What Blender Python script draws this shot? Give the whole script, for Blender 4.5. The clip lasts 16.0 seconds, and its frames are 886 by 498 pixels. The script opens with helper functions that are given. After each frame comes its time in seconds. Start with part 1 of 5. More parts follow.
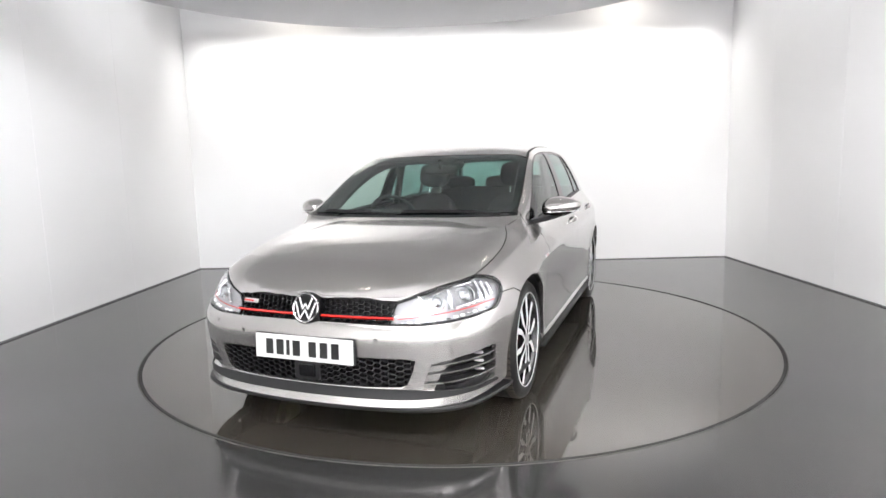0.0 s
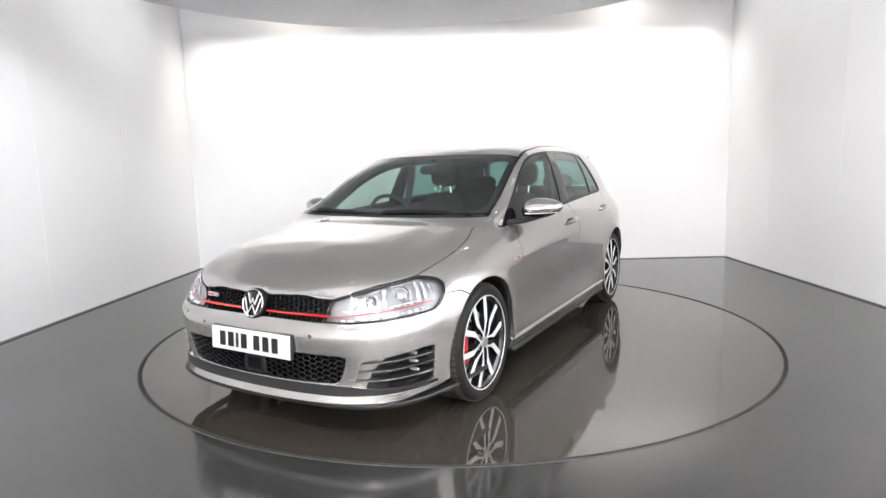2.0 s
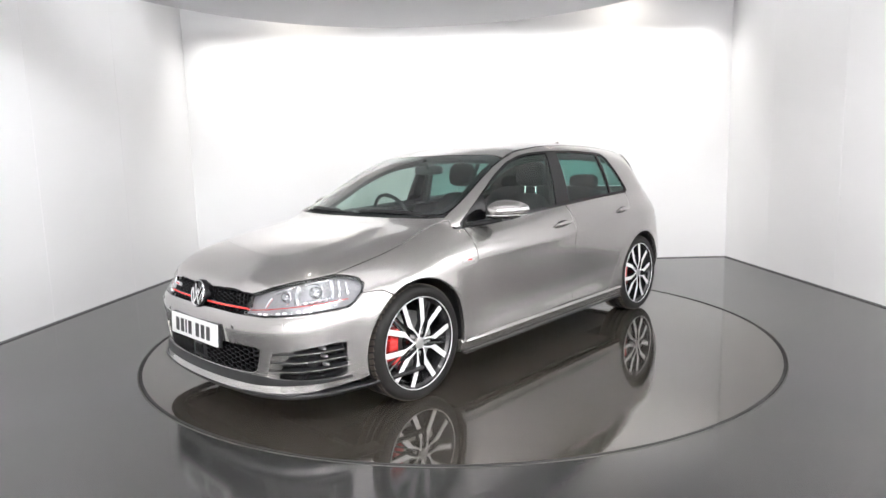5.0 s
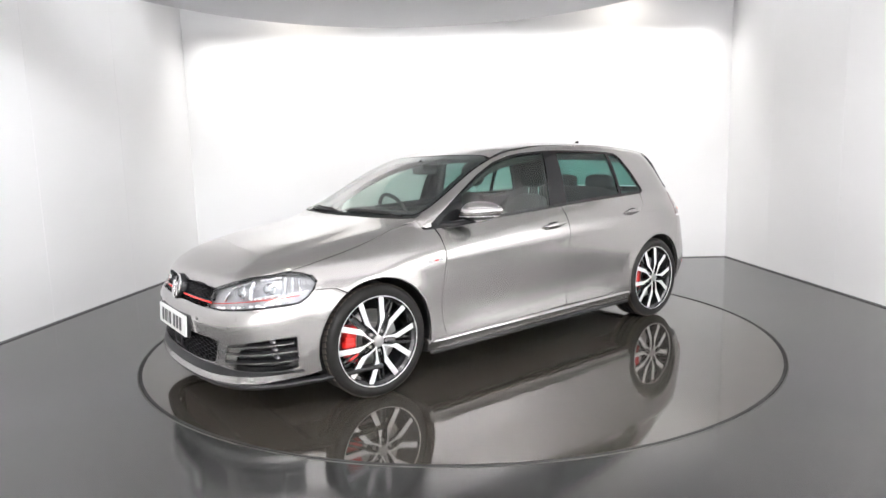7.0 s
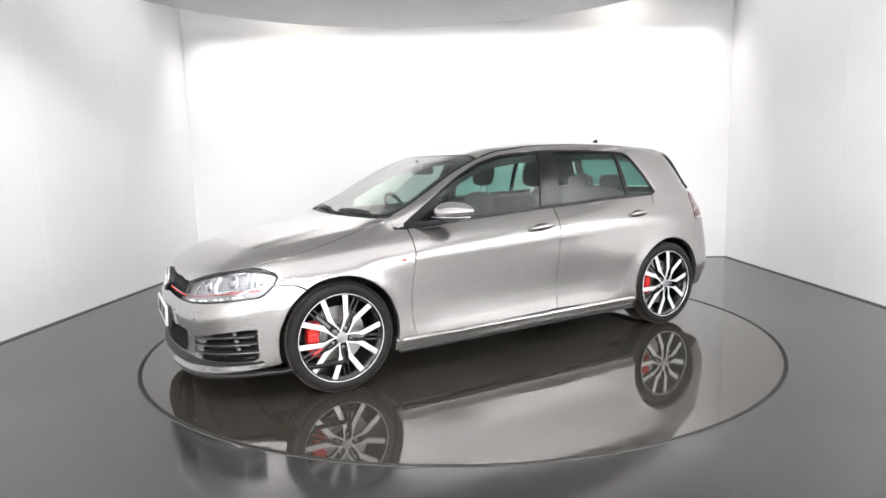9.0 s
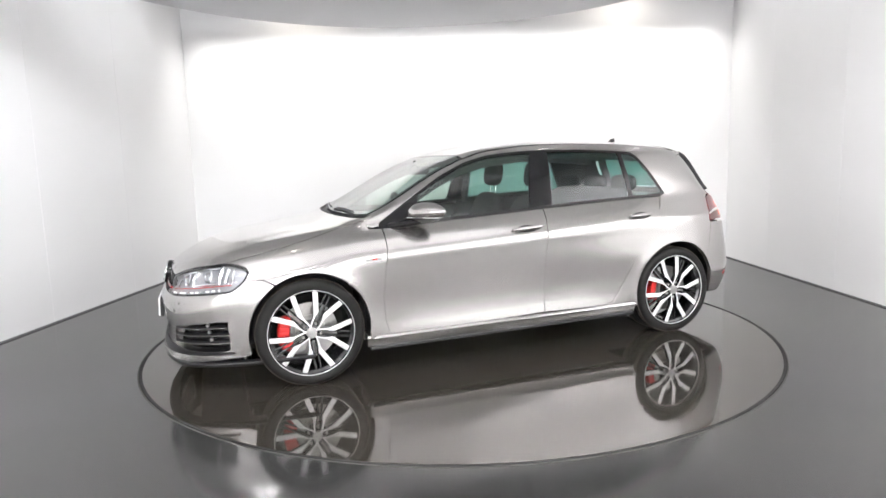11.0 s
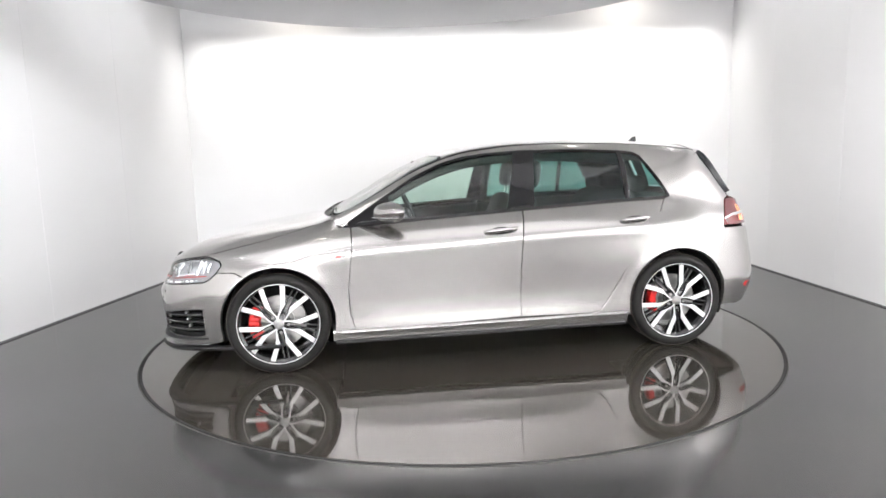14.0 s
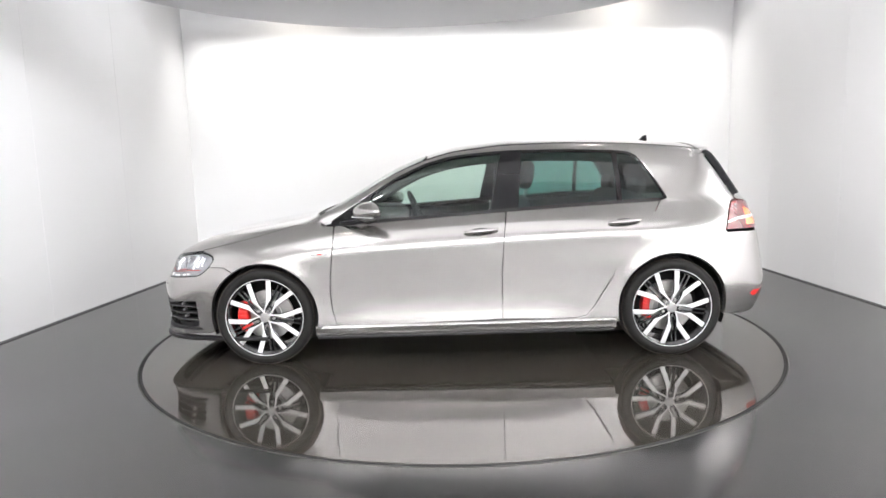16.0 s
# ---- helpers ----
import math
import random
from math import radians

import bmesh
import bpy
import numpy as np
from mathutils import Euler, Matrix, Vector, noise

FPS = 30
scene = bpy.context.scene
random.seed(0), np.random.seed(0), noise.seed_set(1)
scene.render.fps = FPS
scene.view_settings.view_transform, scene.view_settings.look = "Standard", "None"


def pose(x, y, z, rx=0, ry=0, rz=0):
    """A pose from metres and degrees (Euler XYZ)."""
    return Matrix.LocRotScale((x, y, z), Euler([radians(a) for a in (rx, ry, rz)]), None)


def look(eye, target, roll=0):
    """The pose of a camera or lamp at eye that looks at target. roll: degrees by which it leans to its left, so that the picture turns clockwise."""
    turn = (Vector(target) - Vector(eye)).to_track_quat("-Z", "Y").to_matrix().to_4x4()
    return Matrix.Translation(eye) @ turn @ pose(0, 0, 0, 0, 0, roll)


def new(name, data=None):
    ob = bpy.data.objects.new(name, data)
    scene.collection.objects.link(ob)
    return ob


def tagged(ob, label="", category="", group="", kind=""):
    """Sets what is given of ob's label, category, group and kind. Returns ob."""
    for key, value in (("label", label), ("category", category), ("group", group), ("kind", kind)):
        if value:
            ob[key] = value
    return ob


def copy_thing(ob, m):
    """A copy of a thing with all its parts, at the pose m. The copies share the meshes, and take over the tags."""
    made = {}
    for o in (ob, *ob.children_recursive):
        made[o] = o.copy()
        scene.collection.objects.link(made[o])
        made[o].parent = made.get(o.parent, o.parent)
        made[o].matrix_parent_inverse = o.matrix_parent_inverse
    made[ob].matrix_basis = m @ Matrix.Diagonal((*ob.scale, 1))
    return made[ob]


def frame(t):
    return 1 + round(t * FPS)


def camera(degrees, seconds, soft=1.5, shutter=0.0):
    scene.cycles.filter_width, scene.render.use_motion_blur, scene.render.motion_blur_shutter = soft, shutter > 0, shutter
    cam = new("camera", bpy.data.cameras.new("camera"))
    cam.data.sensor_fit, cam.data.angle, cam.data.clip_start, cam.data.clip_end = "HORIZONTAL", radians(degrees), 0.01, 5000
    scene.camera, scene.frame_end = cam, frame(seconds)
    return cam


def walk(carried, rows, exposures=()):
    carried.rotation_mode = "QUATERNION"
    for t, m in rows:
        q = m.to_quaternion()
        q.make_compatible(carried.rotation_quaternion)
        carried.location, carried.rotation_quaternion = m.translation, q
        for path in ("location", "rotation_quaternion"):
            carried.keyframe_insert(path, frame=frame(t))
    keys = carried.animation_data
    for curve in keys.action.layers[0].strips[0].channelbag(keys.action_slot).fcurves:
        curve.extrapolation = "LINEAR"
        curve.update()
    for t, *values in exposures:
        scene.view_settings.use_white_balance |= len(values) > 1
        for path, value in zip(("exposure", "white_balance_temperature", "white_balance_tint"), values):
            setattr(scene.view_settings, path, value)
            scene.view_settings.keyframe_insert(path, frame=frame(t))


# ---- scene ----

# ---- camera: it stands still ----
cam = camera(72.0, 16.0, soft=1.5)
EYE = Vector((0.0, -4.70, 1.259))
YAW, PITCH, ROLL = radians(1.271), radians(7.706), -1.563
AIM = EYE + Vector((-math.sin(YAW) * math.cos(PITCH), math.cos(YAW) * math.cos(PITCH), -math.sin(PITCH)))
STAND = look(EYE, AIM, ROLL)
walk(cam, [(0.0, STAND), (16.0, STAND)])

# ---- light ----
scene.view_settings.exposure = 0.0
world = bpy.data.worlds.new("world")
scene.world = world
world.use_nodes = True
world.node_tree.nodes["Background"].inputs[0].default_value = (0.8, 0.85, 0.9, 1)
world.node_tree.nodes["Background"].inputs[1].default_value = 0.0

WALL_L, WALL_R, WALL_B, WALL_F = -3.395, 3.487, 3.21, -7.4
FLARE_L, FLARE_R = 0.039, 0.020  # the side walls open a little towards the front
CEIL, DISC_Z, DISC_R, DISC_C = 3.55, 2.9, 3.02, (-0.33, -0.2)


def area(name, m, sx, sy, watts, colour=(1, 1, 1), spread=180):
    data = bpy.data.lights.new(name, "AREA")
    data.shape, data.size, data.size_y = "RECTANGLE", sx, sy
    data.energy, data.color, data.spread = watts, colour, radians(spread)
    ob = new(name, data)
    ob.matrix_world = m
    return ob


def wall_x(side, y):
    """Where the face of a side wall stands at a depth."""
    return WALL_L - FLARE_L * (WALL_B - y) if side < 0 else WALL_R + FLARE_R * (WALL_B - y)


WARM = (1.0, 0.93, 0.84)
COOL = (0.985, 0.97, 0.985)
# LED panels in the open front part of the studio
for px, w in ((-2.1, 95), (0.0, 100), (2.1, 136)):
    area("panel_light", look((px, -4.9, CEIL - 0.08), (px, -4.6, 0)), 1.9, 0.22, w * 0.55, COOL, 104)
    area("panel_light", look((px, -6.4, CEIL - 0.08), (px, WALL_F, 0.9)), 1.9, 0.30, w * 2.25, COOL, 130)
area("light_ceiling", look((0.05, -2.75, CEIL - 0.12), (0.05, -2.74, 0)), 5.6, 1.6, 38, COOL)
# wall washers between the hung ceiling disc and the walls, aimed low
area("cove_strip", look((0.05, 2.86, 3.30), (0.05, WALL_B, 0.25)), 6.40, 0.08, 76, (1.0, 0.98, 0.96), 72)
for px in (-1.9, 2.1):
    area("cove_light", look((px, 2.86, 3.36), (px, WALL_B, 1.6)), 0.7, 0.10, 3.5, WARM, 150)
area("cove_light", look((wall_x(-1, 0.0) + 0.6, 0.0, CEIL - 0.1), (wall_x(-1, 0.0), 0.0, 0.6)), 4.6, 0.12, 13, (0.96, 0.97, 1.0), 130)
area("cove_light", look((wall_x(1, 0.9) - 0.5, 0.9, CEIL - 0.1), (wall_x(1, 0.9), 0.9, 1.0)), 3.4, 0.12, 9, COOL, 130)
area("cove_light", look((wall_x(1, -2.9) - 0.8, -2.9, CEIL - 0.1), (wall_x(1, -2.9), -2.9, 1.4)), 4.0, 0.16, 230, COOL, 64)


# added unseen fill lamps in front of the disc, turned to brighten the side walls
area("side_wall_fill", look((-1.5, -3.3, CEIL - 0.15), (wall_x(-1, 1.2), 1.2, 0.6)), 0.5, 0.25, 42, (0.96, 0.97, 1.0), 86)
area("side_wall_fill", look((1.5, -3.3, CEIL - 0.15), (wall_x(1, 1.2), 1.2, 0.8)), 0.5, 0.25, 23, COOL, 66)


# ---- materials ----
def material(name, colour, rough=0.5, metal=0.0, coat=0.0, vary=0.0, scale=8.0, bump=0.0, bump_scale=60.0, rough_vary=0.0, spec=0.5, emit=None, glow=0.0):
    m = bpy.data.materials.new(name)
    m.use_nodes = True
    n, l = m.node_tree.nodes, m.node_tree.links
    b = n["Principled BSDF"]
    b.inputs["Base Color"].default_value = (*colour, 1)
    b.inputs["Roughness"].default_value = rough
    b.inputs["Metallic"].default_value = metal
    b.inputs["Coat Weight"].default_value = coat
    b.inputs["Coat Roughness"].default_value = 0.03
    b.inputs["Specular IOR Level"].default_value = spec
    if emit:
        b.inputs["Emission Color"].default_value = (*emit, 1)
        b.inputs["Emission Strength"].default_value = glow
    if vary or rough_vary or bump:
        co = n.new("ShaderNodeTexCoord")
    if vary or rough_vary:
        t = n.new("ShaderNodeTexNoise")
        t.inputs["Scale"].default_value, t.inputs["Detail"].default_value = scale, 8
        l.new(co.outputs["Object"], t.inputs["Vector"])
        if vary:
            mix = n.new("ShaderNodeMix")
            mix.data_type, mix.blend_type = "RGBA", "MIX"
            mix.inputs[6].default_value = (*[c * (1 - vary) for c in colour], 1)
            mix.inputs[7].default_value = (*[min(1, c * (1 + vary)) for c in colour], 1)
            l.new(t.outputs["Fac"], mix.inputs[0])
            l.new(mix.outputs[2], b.inputs["Base Color"])
        if rough_vary:
            r = n.new("ShaderNodeMapRange")
            r.inputs["To Min"].default_value, r.inputs["To Max"].default_value = max(0, rough - rough_vary), rough + rough_vary
            l.new(t.outputs["Fac"], r.inputs["Value"])
            l.new(r.outputs["Result"], b.inputs["Roughness"])
    if bump:
        t2 = n.new("ShaderNodeTexNoise")
        t2.inputs["Scale"].default_value, t2.inputs["Detail"].default_value = bump_scale, 5
        l.new(co.outputs["Object"], t2.inputs["Vector"])
        bp = n.new("ShaderNodeBump")
        bp.inputs["Strength"].default_value, bp.inputs["Distance"].default_value = bump, 0.01
        l.new(t2.outputs["Fac"], bp.inputs["Height"])
        l.new(bp.outputs["Normal"], b.inputs["Normal"])
    return m


def glass(name, tint, rough=0.0, power=5.0, base=0.065):
    """A thin pane: tinted see-through with a mirror gloss that rises towards grazing angles."""
    m = bpy.data.materials.new(name)
    m.use_nodes = True
    n, l = m.node_tree.nodes, m.node_tree.links
    n.remove(n["Principled BSDF"])
    tr, gl, mx, lw = n.new("ShaderNodeBsdfTransparent"), n.new("ShaderNodeBsdfGlossy"), n.new("ShaderNodeMixShader"), n.new("ShaderNodeLayerWeight")
    tr.inputs[0].default_value = (*tint, 1)
    gl.inputs["Roughness"].default_value = rough
    lw.inputs["Blend"].default_value = 0.5
    pw, ml = n.new("ShaderNodeMath"), n.new("ShaderNodeMath")
    pw.operation, ml.operation = "POWER", "MULTIPLY_ADD"
    pw.inputs[1].default_value, ml.inputs[1].default_value, ml.inputs[2].default_value = power, 0.93, base
    l.new(lw.outputs["Facing"], pw.inputs[0])
    l.new(pw.outputs[0], ml.inputs[0])
    l.new(ml.outputs[0], mx.inputs[0])
    l.new(tr.outputs[0], mx.inputs[1])
    l.new(gl.outputs[0], mx.inputs[2])
    l.new(mx.outputs[0], n["Material Output"].inputs[0])
    return m


M_WALL = material("white_wall_paint", (0.82, 0.82, 0.82), 0.6, vary=0.02, scale=1.5, bump=0.05, bump_scale=120)
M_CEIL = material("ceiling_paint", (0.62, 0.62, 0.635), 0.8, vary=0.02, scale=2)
M_FLOOR = material("grey_epoxy_floor", (0.031, 0.0305, 0.030), 0.12, spec=0.52, vary=0.14, scale=2.5, rough_vary=0.05, bump=0.02, bump_scale=14)
M_TABLE = material("grey_epoxy_turntable", (0.043, 0.0375, 0.0315), 0.055, spec=0.74, vary=0.12, scale=3.0, rough_vary=0.03, bump=0.010, bump_scale=7)
M_GAP = material("black_gap", (0.012, 0.012, 0.012), 0.7)
M_SKIRT = material("grey_skirting_strip", (0.42, 0.42, 0.43), 0.5, vary=0.1)
M_LAMP = material("lamp_diffuser", (0.9, 0.9, 0.9), 0.5, emit=(1, 0.97, 0.93), glow=6.0)
M_FRAME = material("white_lamp_frame", (0.7, 0.7, 0.7), 0.4)


# ---- mesh helpers ----
def mesh_of(bm, name, material=None, smooth=False):
    me = bpy.data.meshes.new(name)
    bm.to_mesh(me)
    bm.free()
    if material:
        me.materials.append(material)
    if smooth:
        me.shade_smooth()
    return me


def sharp(ob, angle=35):
    ob.data.set_sharp_from_angle(angle=radians(angle))
    return ob


def part(name, bm, material, parent=None, label="", smooth=False, m=None):
    ob = new(name, mesh_of(bm, name, material, smooth))
    if smooth:
        sharp(ob)
    if parent:
        ob.parent = parent
    if m is not None:
        ob.matrix_basis = m
    if label:
        ob["label"] = label
    return ob


def box(x0, y0, z0, x1, y1, z1, bevel=0.0, bm=None, m=None):
    b = bmesh.new()
    bmesh.ops.create_cube(b, size=1)
    for v in b.verts:
        v.co = Vector((x0 + (v.co.x + 0.5) * (x1 - x0), y0 + (v.co.y + 0.5) * (y1 - y0), z0 + (v.co.z + 0.5) * (z1 - z0)))
    if bevel:
        bmesh.ops.bevel(b, geom=b.edges[:], offset=bevel, segments=2, affect="EDGES", profile=0.5)
    if m is not None:
        b.transform(m)
    if bm is None:
        return b
    tmp = bpy.data.meshes.new("tmp")
    b.to_mesh(tmp)
    b.free()
    bm.from_mesh(tmp)
    bpy.data.meshes.remove(tmp)
    return bm


def lathe(profile, steps=64, bm=None, axis="Z", close=False):
    """Turn a profile of (radius, height) round an axis."""
    bm = bm or bmesh.new()
    rings = []
    for r, h in profile:
        ring = []
        for i in range(steps):
            a = 2 * math.pi * i / steps
            c, s = r * math.cos(a), r * math.sin(a)
            ring.append(bm.verts.new((c, s, h) if axis == "Z" else (c, h, s)))
        rings.append(ring)
    pairs = list(zip(rings, rings[1:])) + ([(rings[-1], rings[0])] if close else [])
    for a, b in pairs:
        for i in range(steps):
            j = (i + 1) % steps
            bm.faces.new((a[i], a[j], b[j], b[i]))
    bmesh.ops.recalc_face_normals(bm, faces=bm.faces[:])
    return bm


# ---- the studio ----
def annulus_sheet(bm, hole, centre, x0, y0, x1, y1, z, steps=128):
    """A rectangle with a round hole, as quads between the hole's rim and the border."""
    inner, outer = [], []
    cxx, cyy = centre
    for i in range(steps):
        a = 2 * math.pi * i / steps
        c, s = math.cos(a), math.sin(a)
        inner.append(bm.verts.new((cxx + hole * c, cyy + hole * s, z)))
        reach = min((x1 - cxx) / c if c > 1e-9 else 1e9, (x0 - cxx) / c if c < -1e-9 else 1e9,
                    (y1 - cyy) / s if s > 1e-9 else 1e9, (y0 - cyy) / s if s < -1e-9 else 1e9)
        outer.append(bm.verts.new((cxx + reach * c, cyy + reach * s, z)))
    for i in range(steps):
        j = (i + 1) % steps
        bm.faces.new((inner[i], outer[i], outer[j], inner[j]))
    for cx_, cy_ in ((x0, y0), (x0, y1), (x1, y0), (x1, y1)):
        near = sorted(range(steps), key=lambda i: (outer[i].co.x - cx_) ** 2 + (outer[i].co.y - cy_) ** 2)[:2]
        bm.faces.new((outer[near[0]], bm.verts.new((cx_, cy_, z)), outer[near[1]]))
    bmesh.ops.recalc_face_normals(bm, faces=bm.faces[:])
    return inner


TABLE_R = 2.263
bm = bmesh.new()
annulus_sheet(bm, TABLE_R + 0.010, (0, 0), WALL_L - 0.8, WALL_F - 0.2, WALL_R + 0.6, WALL_B + 0.2, 0.0)
for v in bm.verts:
    v.co.z = 0.0
bmesh.ops.recalc_face_normals(bm, faces=bm.faces[:])
if sum(f.normal.z for f in bm.faces) < 0:
    bmesh.ops.reverse_faces(bm, faces=bm.faces[:])
tagged(part("floor", bm, M_FLOOR), "glossy dark grey epoxy studio floor", "floor", kind="structure")
bm = lathe([(0.0001, -0.05), (TABLE_R + 0.05, -0.05), (TABLE_R + 0.05, -0.004), (TABLE_R + 0.0105, -0.003)], 128)
tagged(part("turntable_pit", bm, M_GAP), "narrow black gap round the turntable", "gap", kind="structure")
bm = lathe([(TABLE_R + 0.0095, 0.0012), (TABLE_R + 0.014, 0.0016), (TABLE_R + 0.018, 0.0006)], 128)
tagged(part("turntable_rim", bm, material("worn_rim_edge", (0.06, 0.06, 0.055), 0.55, vary=0.6, scale=14)), "worn grey metal rim set in the floor round the turntable", "rim", kind="structure")

turntable = tagged(new("turntable"), "round dark grey glossy turntable flush with the floor", "turntable")
bm = lathe([(0.0001, -0.035), (TABLE_R, -0.035), (TABLE_R, -0.003), (TABLE_R - 0.003, 0.0), (0.0001, 0.0)], 192)
part("platform", bm, M_TABLE, turntable)
bm = lathe([(TABLE_R - 0.012, -0.002), (TABLE_R - 0.012, 0.0012), (TABLE_R - 0.002, 0.0014), (TABLE_R + 0.001, -0.004)], 192)
part("edge_trim", bm, M_GAP, turntable, "thin black rubber edge trim")

T = 0.15


def flared(bm, side):
    """Lean a part of a side wall outwards towards the front."""
    for v in bm.verts:
        v.co.x += wall_x(side, v.co.y) - (WALL_L if side < 0 else WALL_R)
    return bm


for name, bm in (("wall_west", flared(box(WALL_L - T, WALL_F, 0, WALL_L, WALL_B, CEIL), -1)), ("wall_east", flared(box(WALL_R, WALL_F, 0, WALL_R + T, WALL_B, CEIL), 1)),
                 ("wall_north", box(WALL_L - T, WALL_B, 0, WALL_R + T, WALL_B + T, CEIL)), ("wall_south", box(WALL_L - 0.7, WALL_F - T, 0, WALL_R + 0.5, WALL_F, CEIL))):
    tagged(part(name, bm, M_WALL), "plain white painted studio wall", "wall", kind="structure")
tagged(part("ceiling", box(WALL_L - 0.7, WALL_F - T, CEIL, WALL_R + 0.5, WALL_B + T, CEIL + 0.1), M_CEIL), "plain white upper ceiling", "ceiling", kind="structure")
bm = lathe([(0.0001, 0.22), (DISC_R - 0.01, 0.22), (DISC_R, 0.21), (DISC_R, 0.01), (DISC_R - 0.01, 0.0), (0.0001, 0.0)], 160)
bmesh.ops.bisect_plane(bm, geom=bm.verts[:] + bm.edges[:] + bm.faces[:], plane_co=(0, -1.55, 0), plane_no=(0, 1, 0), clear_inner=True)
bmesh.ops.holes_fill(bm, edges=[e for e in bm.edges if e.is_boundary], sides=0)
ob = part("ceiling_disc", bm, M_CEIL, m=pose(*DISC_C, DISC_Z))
tagged(ob, "round white hung ceiling disc above the turntable", "ceiling", kind="structure")

# wall foot joints, panel seams and the downlights in the disc
M_JOINT = material("grey_joint", (0.16, 0.16, 0.165), 0.7, vary=0.3, scale=20)
M_SEAM = material("pale_seam_filler", (0.84, 0.84, 0.84), 0.5)
for side, b in ((-1, (WALL_L, WALL_F, 0.001, WALL_L + 0.006, WALL_B, 0.013)), (1, (WALL_R - 0.006, WALL_F, 0.001, WALL_R, WALL_B, 0.012)), (0, (WALL_L + 0.006, WALL_B - 0.006, 0.001, WALL_R - 0.006, WALL_B, 0.010))):
    bm = box(*b)
    tagged(part("baseboard", flared(bm, side) if side else bm, M_JOINT), "thin grey joint along the wall foot", "joint", kind="structure")
for side, y0, w, d in ((-1, 0.40, 0.008, 0.002), (1, 0.986, 0.007, 0.002), (-1, 1.668, 0.005, 0.0015), (1, 2.206, 0.005, 0.0015)):
    x0 = WALL_L if side < 0 else WALL_R - d
    tagged(part("trim", flared(box(x0, y0, 0.02, x0 + d, y0 + w, CEIL - 0.02), side), M_SEAM), "filled white wall panel seam", "seam", kind="structure")
downlight = tagged(new("downlight"), "small round recessed downlight in the ceiling disc", "lamp", group="downlights in the disc")
part("bezel", lathe([(0.045, 0.002), (0.045, -0.004), (0.058, -0.006), (0.060, 0.0)], 32), M_FRAME, downlight)
part("diffuser", lathe([(0.0001, -0.001), (0.045, -0.001), (0.045, 0.004)], 32), material("bright_lamp_glass", (0.9, 0.9, 0.9), 0.4, emit=(1, 0.95, 0.88), glow=45.0), downlight)
downlight.matrix_basis = pose(DISC_C[0] - 0.9, DISC_C[1] - 1.2, DISC_Z - 0.001)
for dx_, dy_ in ((1.7, 0.3),):
    copy_thing(downlight, pose(DISC_C[0] + dx_, DISC_C[1] + dy_, DISC_Z - 0.001))

# ---- the car's body surface ----
from mathutils.bvhtree import BVHTree
from mathutils.geometry import delaunay_2d_cdt

# degrees of the turntable over the seconds
TURN = [(0, -109.9), (2, -118.75), (4, -127.55), (6, -136.35), (8, -145.15), (10, -153.9), (12, -162.4), (14, -170.95), (16, -179.55)]
HALF_BASE, HUB_Z, TYRE_R = 1.3155, 0.318, 0.318


def soften(a, sigma, odd=False):
    """Smooth samples along the last axis, mirrored at both ends."""
    n = int(sigma * 3) + 1
    k = np.exp(-0.5 * (np.arange(-n, n + 1) / sigma) ** 2)
    k /= k.sum()
    left, right = a[..., 1:n + 1][..., ::-1], a[..., -n - 1:-1][..., ::-1]
    if odd:
        left, right = 2 * a[..., :1] - left, 2 * a[..., -1:] - right
    p = np.concatenate([left, a, right], -1)
    return np.stack([np.convolve(row, k, "valid") for row in p.reshape(-1, p.shape[-1])]).reshape(a.shape)


def curve_of(xs, ys, sigma=0.07):
    """A smooth function of x through a few heights or widths."""
    x = np.arange(-2.4, 2.4, 0.01)
    order = np.argsort(xs)
    y = soften(np.interp(x, np.array(xs)[order], np.array(ys)[order]), sigma / 0.01)
    return lambda q: float(np.interp(q, x, y))


# plan outline of the left half, from the nose round to the tail
PLAN_X = [2.19, 2.18, 2.145, 2.06, 1.90, 1.68, 1.3155, 0.93, 0.4, -0.2, -0.8, -1.3155, -1.62, -1.90, -2.035, -2.07, -2.078]
PLAN_Y = [0, 0.25, 0.485, 0.69, 0.808, 0.862, 0.895, 0.895, 0.897, 0.90, 0.90, 0.897, 0.872, 0.80, 0.64, 0.33, 0]
